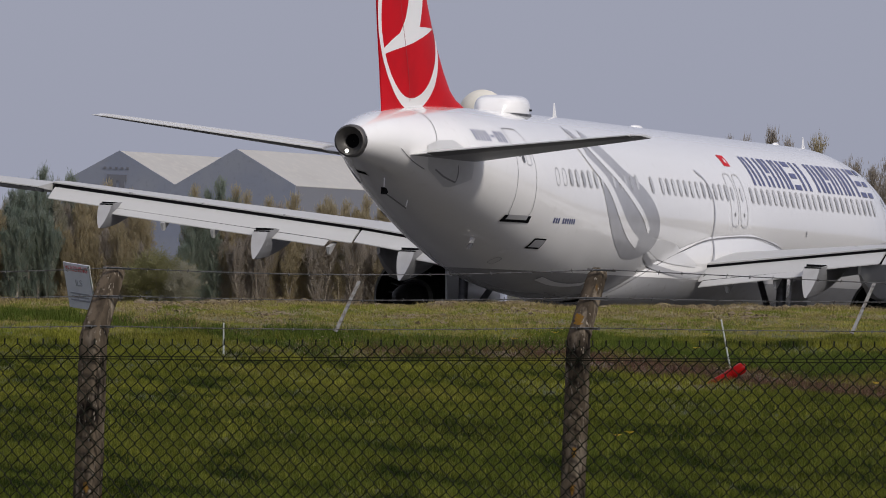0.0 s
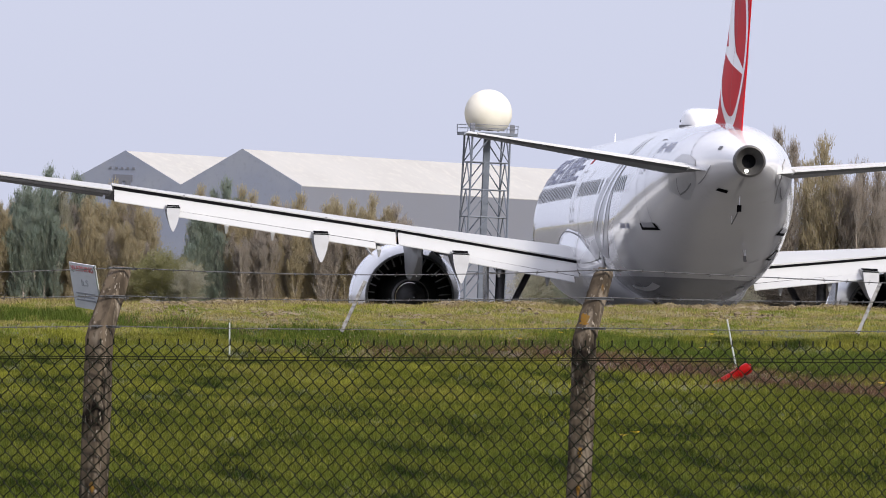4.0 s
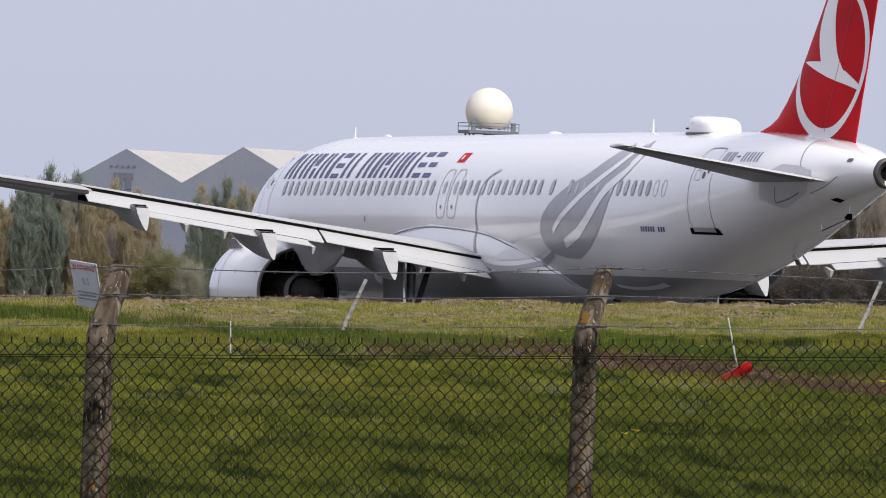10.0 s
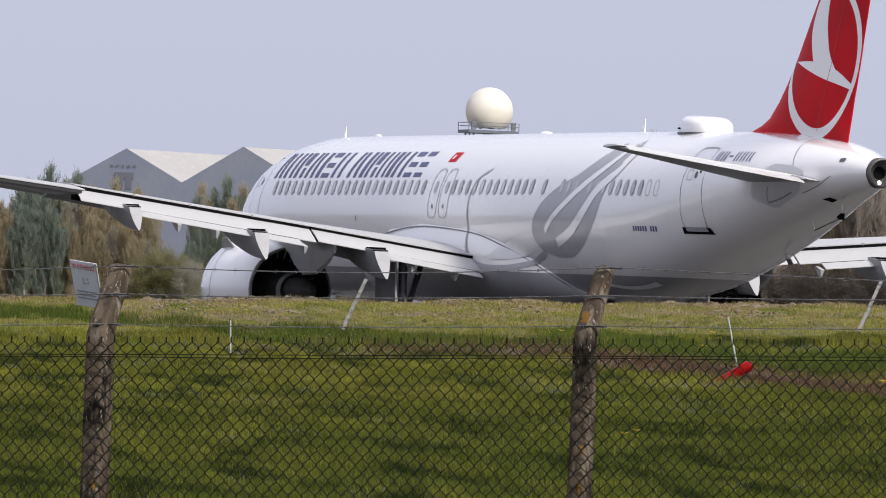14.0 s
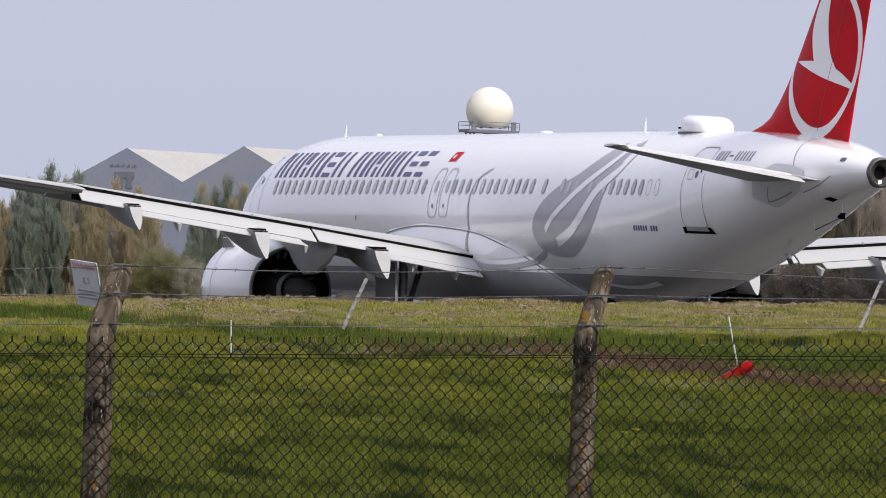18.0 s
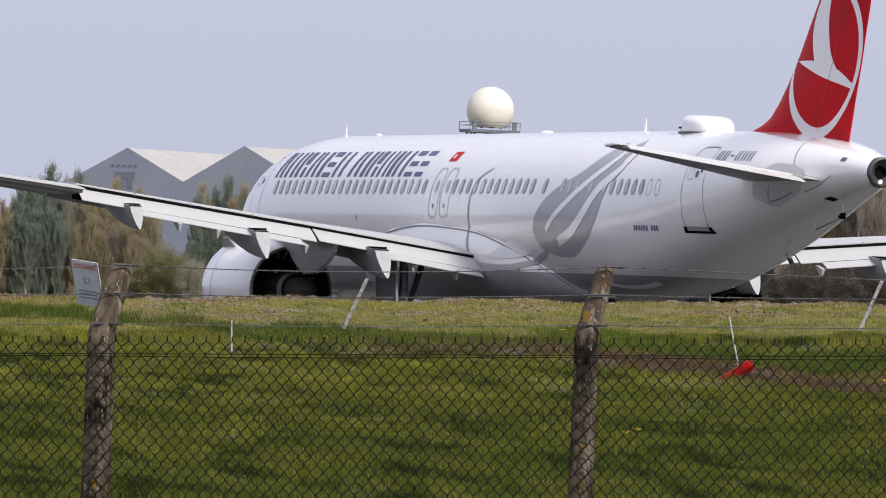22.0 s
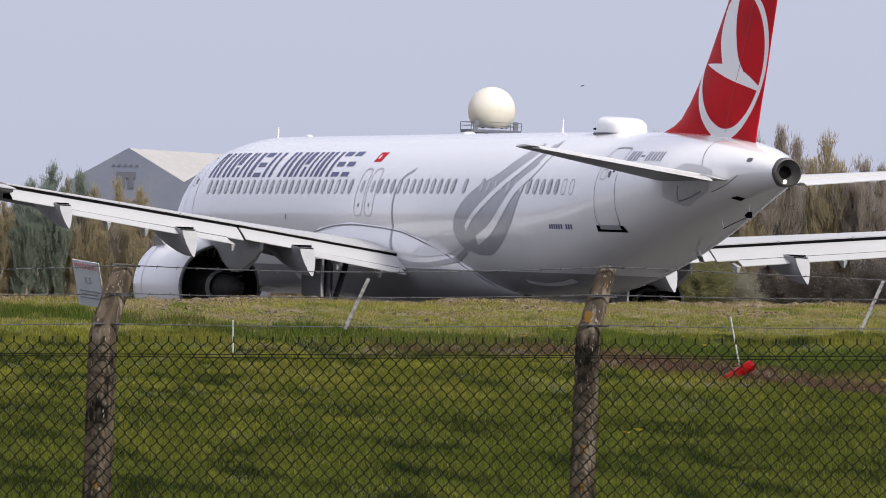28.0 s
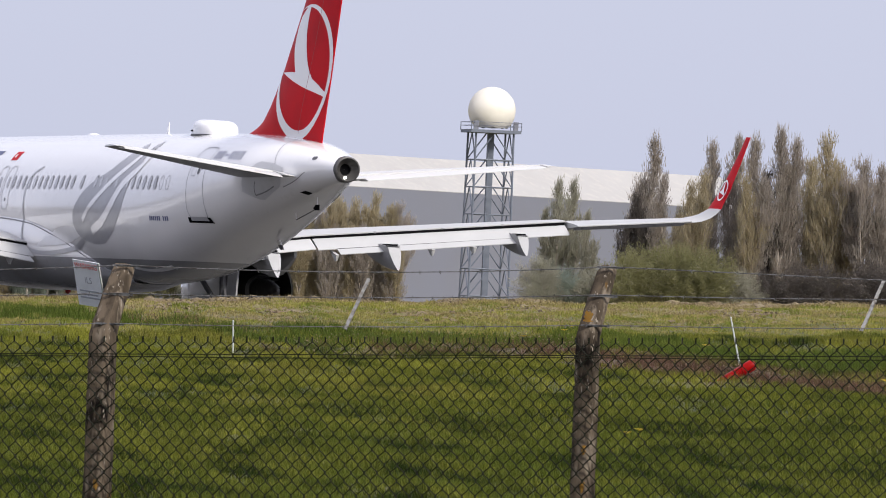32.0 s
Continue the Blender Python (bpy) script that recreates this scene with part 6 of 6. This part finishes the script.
def build_woods():
    rng = random.Random(11)
    bare = "tall slim poplar with thin brownish spring leaves"
    # the leaf colours of these far trees hold the haze
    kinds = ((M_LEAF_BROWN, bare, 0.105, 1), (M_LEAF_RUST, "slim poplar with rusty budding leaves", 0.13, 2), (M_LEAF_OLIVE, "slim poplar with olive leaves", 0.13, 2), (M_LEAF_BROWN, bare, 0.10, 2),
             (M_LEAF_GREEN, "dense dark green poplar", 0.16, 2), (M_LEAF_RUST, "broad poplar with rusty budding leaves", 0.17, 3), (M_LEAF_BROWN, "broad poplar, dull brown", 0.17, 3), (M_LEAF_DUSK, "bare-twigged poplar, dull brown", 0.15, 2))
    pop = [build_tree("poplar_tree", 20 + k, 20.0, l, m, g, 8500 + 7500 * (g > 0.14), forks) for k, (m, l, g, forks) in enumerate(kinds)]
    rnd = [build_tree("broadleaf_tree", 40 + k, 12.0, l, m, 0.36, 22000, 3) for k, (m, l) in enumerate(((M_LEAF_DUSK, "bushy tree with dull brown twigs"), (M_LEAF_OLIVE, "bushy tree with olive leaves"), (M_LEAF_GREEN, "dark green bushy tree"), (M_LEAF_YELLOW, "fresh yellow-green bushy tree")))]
    rows = []
    # tall poplars beyond the radar tower
    for x, top, w in ((12.6, 16.9, 2), (14.4, 17.1, 2), (11.2, 13.6, 2), (16.0, 13.4, 2), (23.2, 22.5, 3), (24.4, 18.0, 0), (21.6, 15.5, 7), (27.7, 17.4, 1), (26.6, 14.5, 1), (29.9, 22.1, 3), (28.9, 18.5, 1), (32.9, 22.6, 0), (34.9, 22.8, 3),
                      (33.8, 18.5, 1), (37.8, 23.9, 0), (39.4, 22.9, 3), (36.4, 18.6, 7), (43.0, 23.3, 1), (41.6, 20.5, 5), (44.8, 19.4, 5), (47.3, 20.5, 6), (49.3, 20.2, 3), (46.0, 18.2, 1), (51.5, 20.8, 6), (54.0, 21.5, 3), (56.5, 19.8, 5)):
        rows.append((w, x, 1200 + rng.uniform(-6, 6), rng.uniform(0, 360), top / 19.8))
    for k in range(20):
        rows.append((rng.choice([7, 7, 7, 6]), 26.5 + k * 1.6 + rng.uniform(-0.5, 0.5), 1212 + rng.uniform(-5, 5), rng.uniform(0, 360), rng.uniform(9.0, 13.0) / 19.8))
    # close-set belt before the hangars: brown, with dark green runs and a gap of low bushes
    x = -62.0
    while x < -5.5:
        if -49.3 < x < -43.4 or -28.9 < x < -24.4:
            w, top = 4, rng.uniform(11.8, 13.6)
        elif -33.4 < x < -28.8:
            x += 0.9
            continue
        elif -43.4 <= x < -41.0:
            w, top = rng.choice([2, 6]), rng.uniform(11.5, 12.8)
        else:
            w, top = rng.choice([5, 5, 6, 1]), rng.uniform(11.6, 13.4)
        rows.append((w, x, 1201 + rng.uniform(-3, 3), rng.uniform(0, 360), top / 19.8))
        rows.append((w if w == 4 else rng.choice([5, 6]), x + rng.uniform(-0.5, 0.5), 1196.5 + rng.uniform(-1.2, 1.2), rng.uniform(0, 360), top * rng.uniform(0.66, 0.9) / 19.8))
        x += rng.uniform(0.75, 1.05)
    for x, top, w in ((-45.2, 16.0, 4), (-47.4, 14.2, 4), (-43.4, 14.7, 2), (-41.9, 15.4, 4), (-40.4, 13.9, 1), (-37.6, 14.9, 1), (-34.8, 13.8, 5), (-27.9, 14.8, 1), (-26.3, 14.2, 4), (-24.7, 15.6, 4), (-23.1, 14.9, 1), (-21.8, 14.3, 1), (-19.2, 13.8, 1), (-16.5, 14.2, 5), (-12.7, 14.1, 1), (-10.6, 13.8, 1), (-8.2, 14.5, 1)):
        rows.append((w, x, 1203 + rng.uniform(-1, 1), rng.uniform(0, 360), top / 19.8))
    plant(pop, rows)
    rows = []
    for x, top, w in ((19.0, 6.0, 1), (20.7, 9.3, 3), (23.0, 9.8, 3), (25.4, 10.2, 3), (27.8, 9.9, 3), (30.3, 9.6, 3), (33.0, 7.5, 1), (36.0, 7.5, 0), (39.5, 8.5, 0), (43, 8.5, 0), (47, 9, 0), (51, 9, 0), (55, 9, 0), (11.2, 8, 1), (13.6, 7, 2), (16.4, 7, 1), (60, 9, 0), (-62, 11, 0), (-66, 12, 1), (-32.9, 6.9, 3), (-31.4, 7.4, 3), (-29.9, 6.6, 3), (-28.7, 6.0, 1)):
        rows.append((w, x, 1188 + rng.uniform(-3, 3), rng.uniform(0, 360), top / 12.4))
    plant(rnd, rows)
    # the prepared trees stand in the belt too
    for k, t in enumerate(pop):
        t.matrix_basis = pose(60 + 3.4 * k, 1204, -0.1)
    for k, t in enumerate(rnd):
        t.matrix_basis = pose(-72 - 5 * k, 1202, -0.1)


build_woods()


def build_bird():
    """A small dark bird crossing the sky."""
    bird = thing("bird", "small dark bird flying across the grey sky", "bird", pose(0, 700, 16.7))
    part("body", loft([[(x, r * math.cos(t), r * 0.9 * math.sin(t)) for t in (2 * math.pi * i / 10 for i in range(10))] for x, r in ((0.13, 0.008), (0.11, 0.022), (0.08, 0.026), (0.03, 0.040), (-0.04, 0.036), (-0.09, 0.016), (-0.15, 0.010))]), M_BIRD, bird)
    part("tail", loft([[(x, q * w, h) for q, h in ((-1, -0.004), (1, -0.004), (1, 0.004), (-1, 0.004))] for x, w in ((-0.12, 0.012), (-0.20, 0.034))]), M_BIRD, bird, "", False)
    for side in (1, -1):
        bm = loft([[(x0 + c, side * y, 0.004), (x0 + 0.4 * c, side * y, 0.012), (x0, side * y, 0.002), (x0 + 0.4 * c, side * y, -0.004)] for y, x0, c in ((0.0, -0.05, 0.11), (0.09, -0.045, 0.10), (0.17, -0.08, 0.07), (0.23, -0.12, 0.015))])
        part("wing", bm, M_BIRD, bird)
    return bird


BIRD = build_bird()


def motions():
    fly = lambda t: pose(9.85 + 12.0 * (t - 28.1), 700, 16.7 + 0.25 * max(0.0, t - 28.5))
    walk(BIRD, [(t, fly(t)) for t in (0.0, 12.0, 24.0, 25.0, 28.1, 29.5, 32.0)])
    for wing in [c for c in BIRD.children if c.name.startswith("wing")]:
        turn = 1 if wing.data.vertices[-1].co.y > 0 else -1
        walk(wing, [(0.0, pose(0, 0, 0))] + [(24.0 + 0.1 * k, pose(0, 0, 0, turn * (34 if k % 2 else -22), 0, 0)) for k in range(66)] + [(32.0, pose(0, 0, 0))])
    walk(AIRLINER, [(t, pose(x, y, 0, 0, 0, h)) for t, x, y, h in TAXI_ROWS])
    # the elevators droop during a control check, degrees of trailing edge down
    droop = ((0.0, -2.0), (3.5, -2.0), (5.5, -0.5), (13.1, -0.5), (13.45, 0.4), (13.7, 2.6), (13.9, 4.9), (14.1, 5.6), (24.5, 5.6), (27.8, 4.2), (32.0, 4.2))
    for elevator, pivot, line in ELEVATORS:
        walk(elevator, [(t, Matrix.Translation(pivot) @ Matrix.Rotation(radians(-d), 4, line)) for t, d in droop])
    # wheels roll with the ground covered by the main gear
    dist, rows = 0.0, [(TAXI_ROWS[0][0], 0.0)]
    for (t0, x0, y0, _), (t1, x1, y1, _) in zip(TAXI_ROWS, TAXI_ROWS[1:]):
        step = math.hypot(x1 - x0, y1 - y0)
        n = max(1, math.ceil(step / 0.35))
        for i in range(1, n + 1):
            rows.append((t0 + (t1 - t0) * i / n, dist + step * i / n))
        dist += step
    for child in AIRLINER.children:
        if "wheel" in child.name:
            r = child.location.z
            at = child.location.copy()
            walk(child, [(t, Matrix.Translation(at) @ Matrix.Rotation(s / r, 4, "Y")) for t, s in rows])


motions()
